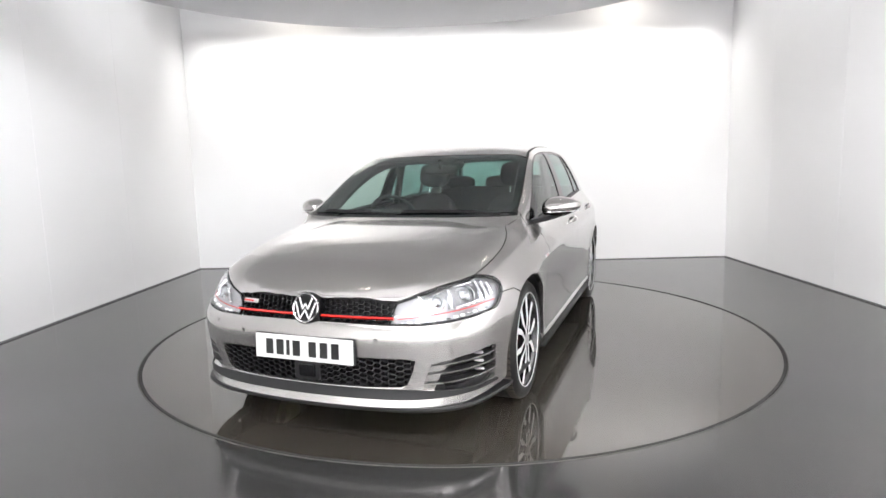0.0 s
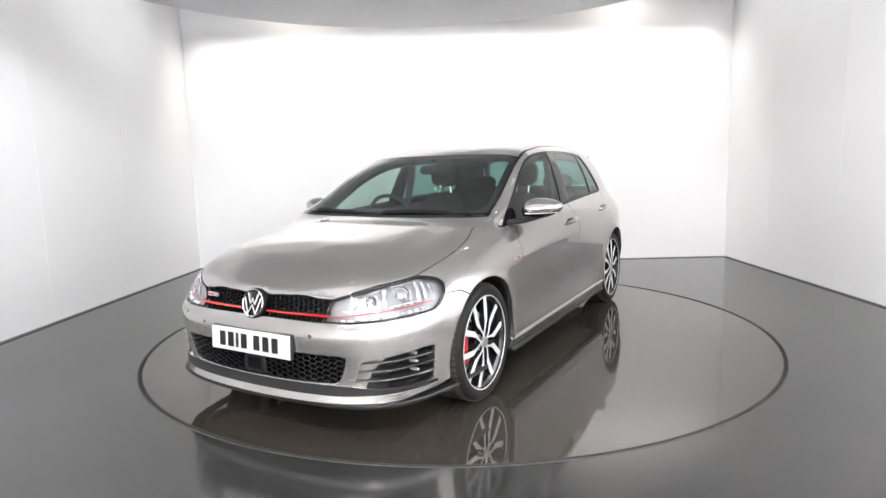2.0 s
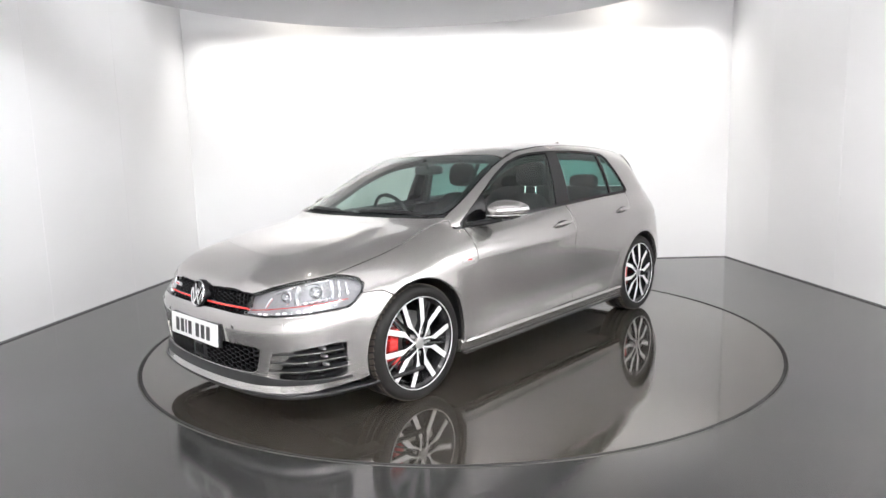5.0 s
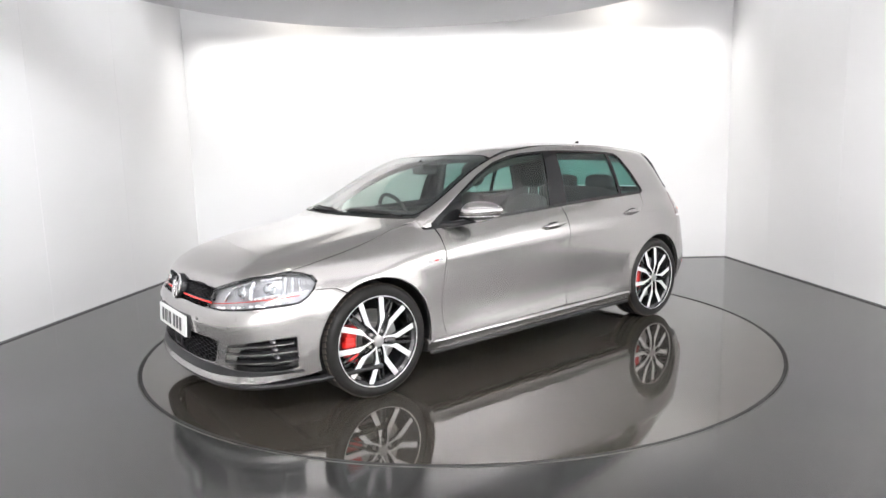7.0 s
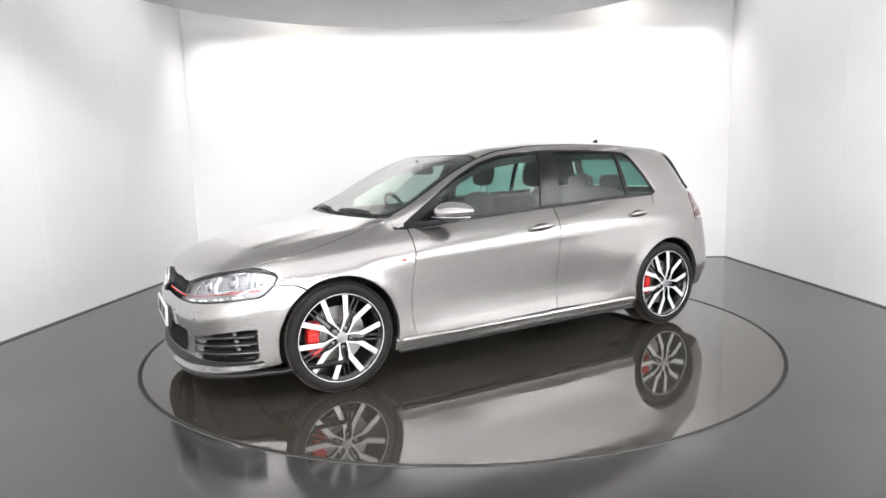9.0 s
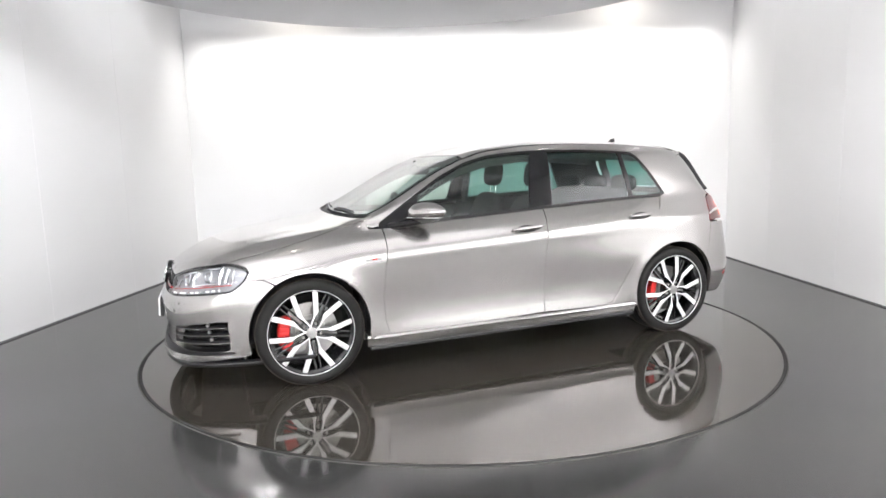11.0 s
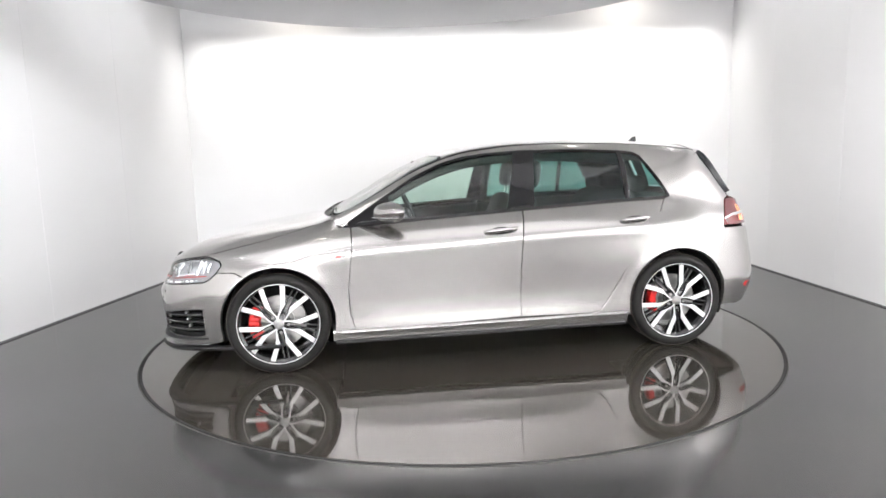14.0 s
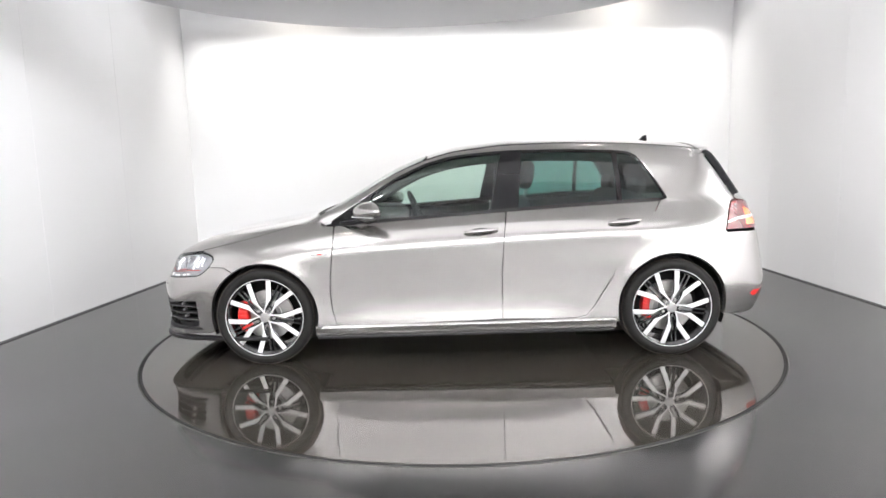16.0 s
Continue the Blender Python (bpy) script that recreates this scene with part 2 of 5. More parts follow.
# long lines of the body from the bottom lip to the shoulder: heights, then how far each lies inside the plan outline
LINES = [
    ([.180, .180, .180, .185, .19, .19, .19, .19, .19, .195, .20, .21, .22, .24, .25, .25, .25],
     [.020, .020, .020, .024, .03, .035, .035, .045, .045, .045, .045, .04, .04, .06, .06, .05, .05]),
    ([.224, .224, .224, .226, .235, .25, .25, .25, .25, .255, .26, .27, .28, .30, .31, .31, .31],
     [.038, .038, .036, .030, .025, .03, .03, .026, .026, .026, .026, .03, .03, .035, .03, .02, .02]),
    ([.262, .262, .262, .27, .30, .33, .33, .33, .33, .33, .34, .36, .37, .38, .38, .38, .38],
     [.052, .052, .05, .036, .024, .02, .02, .035, .035, .035, .035, .02, .015, .01, .01, .01, .01]),
    ([.43, .43, .43, .43, .43, .43, .43, .44, .44, .44, .45, .46, .46, .46, .46, .46, .46],
     [.04, .04, .035, .02, .012, .012, .012, .034, .036, .036, .034, .012, .0, .0, .0, .0, .0]),
    ([.52, .52, .52, .52, .53, .55, .56, .58, .58, .60, .61, .60, .59, .57, .56, .56, .56],
     [.035, .035, .03, .015, .008, .005, .0, .018, .020, .020, .018, .0, .0, .01, .01, .01, .01]),
    ([.565, .565, .565, .57, .59, .62, .66, .70, .725, .755, .785, .78, .76, .74, .72, .72, .72],
     [.06, .06, .06, .045, .035, .02, .006, .007, .007, .007, .007, .008, .012, .032, .042, .045, .045]),
    ([.59, .59, .59, .60, .62, .66, .70, .735, .76, .79, .823, .83, .83, .82, .81, .81, .81],
     [.085, .085, .08, .065, .05, .03, .006, .0, .0, .0, .0, .004, .02, .05, .06, .06, .06]),
    ([.612, .612, .612, .62, .65, .69, .735, .768, .79, .82, .85, .87, .88, .88, .88, .88, .88],
     [.09, .09, .09, .08, .07, .05, .024, .011, .011, .011, .013, .032, .045, .075, .08, .08, .08]),
    ([.642, .642, .64, .655, .69, .735, .80, .845, .865, .90, .925, .94, .94, .93, .93, .93, .93],
     [.095, .095, .095, .092, .092, .085, .070, .052, .050, .053, .063, .090, .095, .105, .105, .10, .095]),
    ([.672, .670, .672, .69, .732, .785, .855, .897, .928, .967, .99, 1.015, 1.0, .985, .98, .975, .97],
     [.105, .105, .105, .11, .125, .128, .138, .113, .113, .117, .135, .152, .14, .13, .12, .10, .085]),
]
U_STEP = 22
U_N = (len(PLAN_X) - 1) * U_STEP + 1
stations = np.arange(len(PLAN_X))
u_axis = np.linspace(0, len(PLAN_X) - 1, U_N)
plan_x = soften(np.interp(u_axis, stations, PLAN_X), 0.55 * U_STEP)
plan_y = soften(np.interp(u_axis, stations, PLAN_Y), 0.55 * U_STEP, odd=True)
dx, dy = np.gradient(plan_x), np.gradient(plan_y)
size = np.hypot(dx, dy)
out_x, out_y = dy / size, -dx / size
K_STEP = 7
heights = np.array([soften(np.interp(u_axis, stations, z), 0.5 * U_STEP) for z, d in LINES])
insets = np.array([soften(np.interp(u_axis, stations, d), 0.5 * U_STEP) for z, d in LINES])
k_axis = np.linspace(0, len(LINES) - 1, (len(LINES) - 1) * K_STEP + 1)
heights = np.stack([soften(np.interp(k_axis, np.arange(len(LINES)), c), 0.14 * K_STEP, odd=True) for c in heights.T], 1)
insets = np.stack([soften(np.interp(k_axis, np.arange(len(LINES)), c), 0.14 * K_STEP, odd=True) for c in insets.T], 1)

# upper body: centre line, roof rail (on the bonnet: its crease)
centre_z = curve_of([2.09, 2.02, 1.85, 1.6, 1.3, 1.08, .95, .75, .506, .287, .07, -.275, -.7, -1.2, -1.64, -1.815, -1.850, -1.918, -2.012],
                    [.668, .725, .805, .858, .905, .938, .985, 1.10, 1.245, 1.338, 1.397, 1.435, 1.438, 1.42, 1.382, 1.35, 1.26, 1.12, .965], 0.045)
rail_z = curve_of([1.0, .83, .64, .445, .255, .07, -.25, -.6, -1.0, -1.4, -1.58, -1.66, -1.72, -1.80, -1.86, -2.04],
                  [.945, 1.008, 1.120, 1.231, 1.309, 1.356, 1.388, 1.395, 1.385, 1.353, 1.332, 1.285, 1.19, 1.07, .99, .965], 0.04)
rail_y = curve_of([1.0, .64, .445, .255, 0, -.6, -1.2, -1.6, -1.85, -2.04], [.745, .712, .681, .652, .620, .600, .577, .545, .52, .40], 0.07)


def cross_section(x, yb, zb):
    """Points from the shoulder over the rail to the centre line at one x."""
    zc = max(centre_z(x), zb)
    bonnet = min(1.0, max(0.0, (x - 0.93) / 0.16))
    bonnet = bonnet * bonnet * (3 - 2 * bonnet)
    yr = (1 - bonnet) * min(rail_y(x), yb * 0.96) + bonnet * yb * 0.78
    zr = (1 - bonnet) * max(min(rail_z(x), zc - 0.003), zb) + bonnet * (zc - 0.30 * (zc - zb))
    pts = []
    for i in range(15):
        s = i / 14
        bulge = (0.016 * (1 - bonnet) * min(1, max(0, zr - zb) / 0.25) + 0.05 * bonnet * (yb - yr)) * math.sin(math.pi * s)
        ny, nz = (zr - zb), (yb - yr)
        q = math.hypot(ny, nz) or 1
        pts.append((yb + (yr - yb) * s + bulge * ny / q, zb + (zr - zb) * s + bulge * nz / q))
    p = 2.6
    for i in range(1, 19):
        s = i / 18
        pts.append((yr * (1 - s), zr + (zc - zr) * (1 - (1 - s) ** p)))
    return pts


rows = [[(plan_x[i] - insets[k, i] * out_x[i], max(0.0, plan_y[i] - insets[k, i] * out_y[i]), heights[k, i]) for i in range(U_N)] for k in range(len(k_axis))]
tops = [cross_section(rows[-1][i][0], rows[-1][i][1], rows[-1][i][2]) for i in range(U_N)]
for j in range(1, len(tops[0])):
    rows.append([(rows[len(k_axis) - 1][i][0], tops[i][j][0], tops[i][j][1]) for i in range(U_N)])
grid = np.array(rows)
# round the shoulder where wing and bonnet meet, and the nose above the grille
K_S = len(k_axis) - 1
for _ in range(26):
    g = grid.copy()
    mid = (grid[:-2] + grid[2:]) / 2
    k_idx = np.arange(1, len(grid) - 1)
    w = np.exp(-((k_idx - K_S) / 6.0) ** 2)[:, None] * np.clip((grid[1:-1, :, 0] - 0.95) / 0.15, 0, 1) * 0.5
    w = w + np.exp(-((k_idx - K_S - 14) / 3.0) ** 2)[:, None] * np.clip((0.85 - grid[1:-1, :, 0]) / 0.15, 0, 1) * 0.12
    grid[1:-1] = g[1:-1] + (mid - g[1:-1]) * np.clip(w, 0, 0.5)[..., None]
# wheel arches swell a little
for hx in (HALF_BASE, -HALF_BASE):
    r = np.hypot(grid[..., 0] - hx, grid[..., 2] - 0.325)
    grid[..., 1] += 0.010 * np.exp(-((r - 0.355) / 0.035) ** 2) * (grid[..., 1] > 0.7) * (grid[..., 2] < 0.8)
NK, NU = grid.shape[:2]
verts, polys = [], []
for side in (1, -1):
    base = len(verts)
    verts += [Vector((p[0], side * p[1], p[2])) for row in grid for p in row]
    for k in range(NK - 1):
        for i in range(NU - 1):
            a, b, c, d = base + k * NU + i, base + k * NU + i + 1, base + (k + 1) * NU + i + 1, base + (k + 1) * NU + i
            polys.append((a, b, c, d) if side > 0 else (d, c, b, a))
SKIN = BVHTree.FromPolygons(verts, polys)
gu, gk = np.gradient(grid, axis=1), np.gradient(grid, axis=0)
nrm = np.cross(gk, gu)
nrm[:2], nrm[:, :2, 1], nrm[:, -2:, 1] = nrm[:2], 0, 0
ln = np.linalg.norm(nrm, axis=2, keepdims=True)
nrm = nrm / np.maximum(ln, 1e-12)
centre = np.array([0, 0, 0.6])
if (nrm[20, NU // 2] * (grid[20, NU // 2] - centre)).sum() < 0:
    nrm = -nrm
bad = ln[..., 0] < 1e-9
nrm[bad] = (0.5, 0, 0.85)
skin_normals = [Vector(n) for row in nrm for n in row]
skin_normals += [Vector((n.x, -n.y, n.z)) for n in skin_normals]


def smooth_normal(p, index, fallback):
    """The skin's smooth normal at a point of one of its faces."""
    a, b, c, d = polys[index]
    e, f, r = verts[b] - verts[a], verts[d] - verts[a], p - verts[a]
    ee, ff, ef = e.dot(e), f.dot(f), e.dot(f)
    det = ee * ff - ef * ef
    if det < 1e-16:
        return fallback
    s = min(1, max(0, (r.dot(e) * ff - r.dot(f) * ef) / det))
    t = min(1, max(0, (r.dot(f) * ee - r.dot(e) * ef) / det))
    n = skin_normals[a] * ((1 - s) * (1 - t)) + skin_normals[b] * (s * (1 - t)) + skin_normals[c] * (s * t) + skin_normals[d] * ((1 - s) * t)
    return n.normalized() if n.length > 1e-6 else fallback


class Projection:
    def __init__(self, kind):
        self.kind = kind

    def flat(self, p):
        k = self.kind
        if k == "side":
            return (p[0], p[2])
        if k == "top":
            return (p[0], p[1])
        if k == "slope":
            return (p[0], (p[2] - p[1]) * 0.70711)
        if k == "nose":
            return (0.9 * math.atan2(p[1], p[0] - 1.15), p[2])
        return (0.9 * math.atan2(p[1], -1.15 - p[0]), p[2])

    def cast(self, a, b):
        k = self.kind
        if k == "side":
            o, d = Vector((a, 3, b)), Vector((0, -1, 0))
        elif k == "top":
            o, d = Vector((a, b, 3)), Vector((0, 0, -1))
        elif k == "slope":
            h = b / 0.70711
            o, d = Vector((a, 3, h + 3)), Vector((0, -0.70711, -0.70711))
        else:
            f = a / 0.9
            s = 1 if k == "nose" else -1
            way = Vector((s * math.cos(f), math.sin(f), 0))
            o, d = Vector((s * 1.15, 0, b)) + way * 3, -way
        hit, n, i, _ = SKIN.ray_cast(o, d)
        if hit is None:
            hit, n, i, _ = SKIN.find_nearest(o + d * 2.1)
        return hit, smooth_normal(hit, i, n)


SIDE, TOP, SLOPE, NOSE, TAIL = (Projection(k) for k in ("side", "top", "slope", "nose", "tail"))


def on_side(x, z):
    return SIDE.cast(x, z)[0]


def on_top(x, y):
    return TOP.cast(x, y)[0]


def on_nose(y, z, x=None):
    """The skin near the front at a width and height."""
    hit = SKIN.ray_cast(Vector((3, y, z)), Vector((-1, 0, 0)))[0]
    return hit or on_side(1.7, z)


def inside(poly, pts):
    x, y = pts[:, 0], pts[:, 1]
    res = np.zeros(len(pts), bool)
    for (x0, y0), (x1, y1) in zip(poly, np.roll(poly, -1, 0)):
        cond = (y0 > y) != (y1 > y)
        if y1 != y0:
            res ^= cond & (x < (x1 - x0) * (y - y0) / (y1 - y0) + x0)
    return res


def dense(poly, step):
    out = []
    for a, b in zip(poly, np.roll(poly, -1, 0)):
        n = max(1, int(math.ceil(np.linalg.norm(b - a) / step)))
        out += [a + (b - a) * i / n for i in range(n)]
    return np.array(out)


def shrunk(poly, d):
    """A closed outline moved inwards."""
    area2 = sum(a[0] * b[1] - a[1] * b[0] for a, b in zip(poly, np.roll(poly, -1, 0)))
    s = 1 if area2 > 0 else -1
    out = []
    for a, p, b in zip(np.roll(poly, 1, 0), poly, np.roll(poly, -1, 0)):
        e, f = (p - a), (b - p)
        e, f = e / (np.linalg.norm(e) + 1e-12), f / (np.linalg.norm(f) + 1e-12)
        n = np.array([-(e[1] + f[1]), e[0] + f[0]]) * s
        n /= np.linalg.norm(n) + 1e-12
        c = max(0.5, abs(n @ (np.array([-e[1], e[0]]) * s)))
        out.append(p + n * d / c)
    return np.array(out)


def panel(name, outline, proj, mat, parent, holes=(), offset=0.0, thick=0.014, res=0.03, gap=0.0020, sides=(1,), label="", roll=0.0016, bump_of=None, even=2):
    """A piece of the body skin inside an outline of points, with turned-in edges; one for each side asked."""
    loops = [shrunk(dense(np.array([proj.flat(p) for p in outline]), res), gap)]
    for h in holes:
        loops.append(shrunk(dense(np.array([proj.flat(p) for p in h]), res), -gap))
    rings = [shrunk(loops[0], 0.004)] + [shrunk(l, -0.004) for l in loops[1:]]
    lo, hi = loops[0].min(0), loops[0].max(0)
    gx, gy = np.meshgrid(np.arange(lo[0], hi[0], res), np.arange(lo[1], hi[1], res))
    pts = np.stack([gx.ravel(), gy.ravel()], 1)
    keep = inside(loops[0], pts)
    for h in loops[1:]:
        keep &= ~inside(h, pts)
    pts = pts[keep]
    for l in loops + rings:
        if len(pts):
            pts = pts[((pts[:, None] - l[None]) ** 2).sum(2).min(1) > (0.35 * res) ** 2]
    co, edges = [], []
    for l in loops + rings:
        n0 = len(co)
        co += [Vector(p) for p in l]
        edges += [(n0 + i, n0 + (i + 1) % len(l)) for i in range(len(l))]
    n_edge = sum(len(l) for l in loops)
    co += [Vector(p) for p in pts]
    out = delaunay_2d_cdt(co, edges, [], 0, 1e-6)
    flat, tris, origin = np.array([tuple(v) for v in out[0]]), out[2], out[3]
    mid = np.array([flat[list(t)].mean(0) for t in tris])
    ok = inside(loops[0], mid)
    for h in loops[1:]:
        ok &= ~inside(h, mid)
    tris = [t for t, k in zip(tris, ok) if k]
    used = sorted({v for t in tris for v in t})
    place, normal = {}, {}
    for v in used:
        p, n = proj.cast(*flat[v])
        place[v], normal[v] = p + n * (offset + (bump_of(p) if bump_of else 0.0)), n
    # even normals of the built surface
    bare = {v: Vector((0, 0, 0)) for v in used}
    near = {v: set() for v in used}
    for t in tris:
        f = (place[t[1]] - place[t[0]]).cross(place[t[2]] - place[t[0]])
        if f.dot(normal[t[0]]) < 0:
            f = -f
        for a in t:
            bare[a] += f
            near[a].update(t)
    for v in used:
        bare[v] = bare[v].normalized() if bare[v].length > 1e-12 else normal[v].copy()
    for _ in range(even):
        bare = {v: sum((bare[w] for w in near[v]), Vector((0, 0, 0))).normalized() for v in used}
    if even:
        normal = bare
    # orient
    score = 0.0
    for t in tris[::7]:
        score += (place[t[1]] - place[t[0]]).cross(place[t[2]] - place[t[0]]).dot(normal[t[0]])
    if score < 0:
        tris = [t[::-1] for t in tris]
    count = {}
    for t in tris:
        for a, b in zip(t, t[1:] + t[:1]):
            count[(a, b)] = 1
    border = [(a, b) for (a, b) in count if (b, a) not in count]
    lateral = {}
    for a, b in border:
        l = (place[b] - place[a]).cross(normal[a])
        for v in (a, b):
            lateral[v] = lateral.get(v, Vector((0, 0, 0))) + l
    made = []
    for side in sides:
        index, vs, ns = {}, [], []
        for v in used:
            p, n = place[v].copy(), normal[v].copy()
            if v in lateral and lateral[v].length > 1e-9:
                n = (n + 0.3 * lateral[v].normalized()).normalized()
                p -= normal[v] * roll
            index[v] = len(vs)
            vs.append(p)
            ns.append(n)
        faces = [tuple(index[v] for v in t) for t in tris]
        low = {}
        for v in lateral:
            l = lateral[v].normalized() if lateral[v].length > 1e-9 else normal[v]
            for depth, nn in ((roll, l), (thick, l)):
                low[(v, depth)] = len(vs)
                vs.append(place[v] - normal[v] * depth)
                ns.append(nn)
        for a, b in border:
            faces.append((low[(b, roll)], low[(a, roll)], low[(a, thick)], low[(b, thick)]))
        if side < 0:
            vs = [Vector((p.x, -p.y, p.z)) for p in vs]
            ns = [Vector((n.x, -n.y, n.z)) for n in ns]
            faces = [f[::-1] for f in faces]
        me = bpy.data.meshes.new(name)
        me.from_pydata(vs, [], faces)
        me.materials.append(mat)
        me.shade_smooth()
        me.normals_split_custom_set_from_vertices(ns)
        ob = new(name, me)
        ob.parent = parent
        if label:
            ob["label"] = label
        made.append(ob)
    return made if len(made) > 1 else made[0]


# ---- car materials ----
M_PAINT = material("grey_metallic_paint", (0.41, 0.397, 0.386), 0.225, metal=0.86, coat=1.0)
M_BLACK = material("black_plastic", (0.014, 0.014, 0.015), 0.42, vary=0.15, scale=40, bump=0.03, bump_scale=400, spec=0.3)
M_GLOSS = material("gloss_black_trim", (0.008, 0.008, 0.009), 0.10, spec=0.3)
M_RUBBER = material("tyre_rubber", (0.012, 0.0115, 0.011), 0.5, vary=0.25, scale=25, bump=0.08, bump_scale=90, spec=0.22)
M_TREAD = material("dusty_tyre_tread", (0.060, 0.050, 0.040), 0.8, vary=0.35, scale=30, bump=0.25, bump_scale=120)
M_ALLOY = material("machined_alloy", (0.86, 0.86, 0.86), 0.40, metal=0.25, coat=0.3, vary=0.04, scale=60)
M_ALLOY_DARK = material("black_alloy", (0.016, 0.016, 0.017), 0.22, coat=0.6)
M_STEEL = material("brake_steel", (0.45, 0.44, 0.43), 0.35, metal=0.9, vary=0.15, scale=60)
M_RED = material("red_caliper_paint", (0.62, 0.012, 0.010), 0.3, coat=0.4, vary=0.1, scale=30)
M_REDLINE = material("red_trim", (0.70, 0.020, 0.016), 0.25, coat=0.5)
M_CHROME = material("chrome", (0.82, 0.82, 0.82), 0.08, metal=1.0)
M_SATIN = material("satin_silver", (0.62, 0.62, 0.62), 0.28, metal=0.8)
M_PLATE = material("white_plate", (0.80, 0.80, 0.78), 0.35, vary=0.02)
M_INK = material("plate_black", (0.012, 0.012, 0.012), 0.4)
M_CLOTH = material("black_seat_cloth", (0.020, 0.020, 0.022), 0.85, vary=0.3, scale=120, bump=0.1, bump_scale=500)
M_CABIN = material("dark_cabin_plastic", (0.020, 0.020, 0.021), 0.6, vary=0.2, scale=60)
M_HEADLINER = material("black_headliner", (0.05, 0.05, 0.05), 0.9)
M_GLASS = glass("clear_green_glass", (0.70, 0.83, 0.77), base=0.05)
M_SCREEN = glass("windscreen_glass", (0.62, 0.76, 0.72), power=3.6, base=0.085)
M_TINT = glass("tinted_rear_glass", (0.26, 0.48, 0.44))
M_LENS = glass("clear_lamp_lens", (0.93, 0.94, 0.95))
M_TAIL = material("dark_red_lamp", (0.13, 0.006, 0.008), 0.08, coat=1.0, vary=0.2, scale=40)
M_TAIL_LIT = material("lit_tail_lamp", (0.8, 0.25, 0.10), 0.2, coat=1.0, emit=(1.0, 0.16, 0.03), glow=0.55)
M_REFLECTOR = material("red_reflector", (0.50, 0.012, 0.012), 0.12, coat=0.8)
M_BOWL = material("lamp_chrome_bowl", (0.88, 0.89, 0.90), 0.16, metal=1.0)
M_HOUSE = material("lamp_housing_grey", (0.38, 0.38, 0.39), 0.28, metal=0.75, vary=0.25, scale=22)
M_PROJECTOR = material("projector_glass", (0.42, 0.43, 0.44), 0.10, metal=0.8, coat=1.0)
M_DRL = material("lit_lamp_element", (0.9, 0.9, 0.9), 0.3, emit=(1.0, 1.0, 1.0), glow=0.5)


def pillow(cx, cy, cz, sx, sy, sz, power=3.0, bm=None, m=None, nu=24, nv=14):
    """A rounded block: a superellipsoid."""
    b = bm or bmesh.new()

    def sg(v, e):
        return math.copysign(abs(v) ** e, v)

    e = 2.0 / power
    grid_v = []
    for j in range(nv + 1):
        f = -math.pi / 2 + math.pi * j / nv
        row = []
        for i in range(nu):
            a = 2 * math.pi * i / nu
            p = Vector((sx / 2 * sg(math.cos(f), e) * sg(math.cos(a), e), sy / 2 * sg(math.cos(f), e) * sg(math.sin(a), e), sz / 2 * sg(math.sin(f), e)))
            if m is not None:
                p = m @ p
            row.append(b.verts.new(p + Vector((cx, cy, cz))))
        grid_v.append(row)
    for r, s in zip(grid_v, grid_v[1:]):
        for i in range(nu):
            b.faces.new((r[i], r[(i + 1) % nu], s[(i + 1) % nu], s[i]))
    return b


def tube(points, radius, bm=None, steps=8, closed=False):
    """A round bar along points."""
    b = bm or bmesh.new()
    pts = [Vector(p) for p in points]
    rings = []
    n = len(pts)
    for i, p in enumerate(pts):
        d = (pts[(i + 1) % n] - pts[i - 1]) if closed else (pts[min(i + 1, n - 1)] - pts[max(i - 1, 0)])
        d.normalize()
        up = Vector((0, 0, 1)) if abs(d.z) < 0.9 else Vector((0, 1, 0))
        s = d.cross(up).normalized()
        t = s.cross(d)
        rings.append([b.verts.new(p + radius * (math.cos(2 * math.pi * k / steps) * s + math.sin(2 * math.pi * k / steps) * t)) for k in range(steps)])
    for r, q in list(zip(rings, rings[1:])) + ([(rings[-1], rings[0])] if closed else []):
        for k in range(steps):
            b.faces.new((r[k], r[(k + 1) % steps], q[(k + 1) % steps], q[k]))
    if not closed:
        b.faces.new(rings[0][::-1])
        b.faces.new(rings[-1])
    bmesh.ops.recalc_face_normals(b, faces=b.faces[:])
    return b


def ribbon(points, width, bm=None, thick=0.004, lift=0.003, tall=False):
    """A flat strip laid on the skin along points of it; width runs upwards (tall) or along the skin."""
    b = bm or bmesh.new()
    rows_ = []
    pts = [Vector(p) for p in points]
    for i, p in enumerate(pts):
        d = (pts[min(i + 1, len(pts) - 1)] - pts[max(i - 1, 0)]).normalized()
        _, _, idx, _ = SKIN.find_nearest(p)
        n = smooth_normal(p, idx, Vector((0, 1, 0)))
        s = n.cross(d).normalized()
        rows_.append([b.verts.new(p + n * h + s * w) for w, h in ((-width / 2, -thick), (-width / 2, lift), (width / 2, lift), (width / 2, -thick))])
    for r, q in zip(rows_, rows_[1:]):
        for k in range(4):
            b.faces.new((r[k], r[(k + 1) % 4], q[(k + 1) % 4], q[k]))
    b.faces.new(rows_[0][::-1])
    b.faces.new(rows_[-1])
    bmesh.ops.recalc_face_normals(b, faces=b.faces[:])
    return b


def flip(bm):
    """A mirrored copy for the other side."""
    c = bm.copy()
    for v in c.verts:
        v.co.y = -v.co.y
    bmesh.ops.reverse_faces(c, faces=c.faces[:])
    return c


def pair(name, bm, mat, parents, label="", smooth=True):
    """The same part on the left and, mirrored, on the right."""
    other = flip(bm)
    return [part(name, bm, mat, parents[0], label, smooth), part(name, other, mat, parents[-1], label, smooth)]


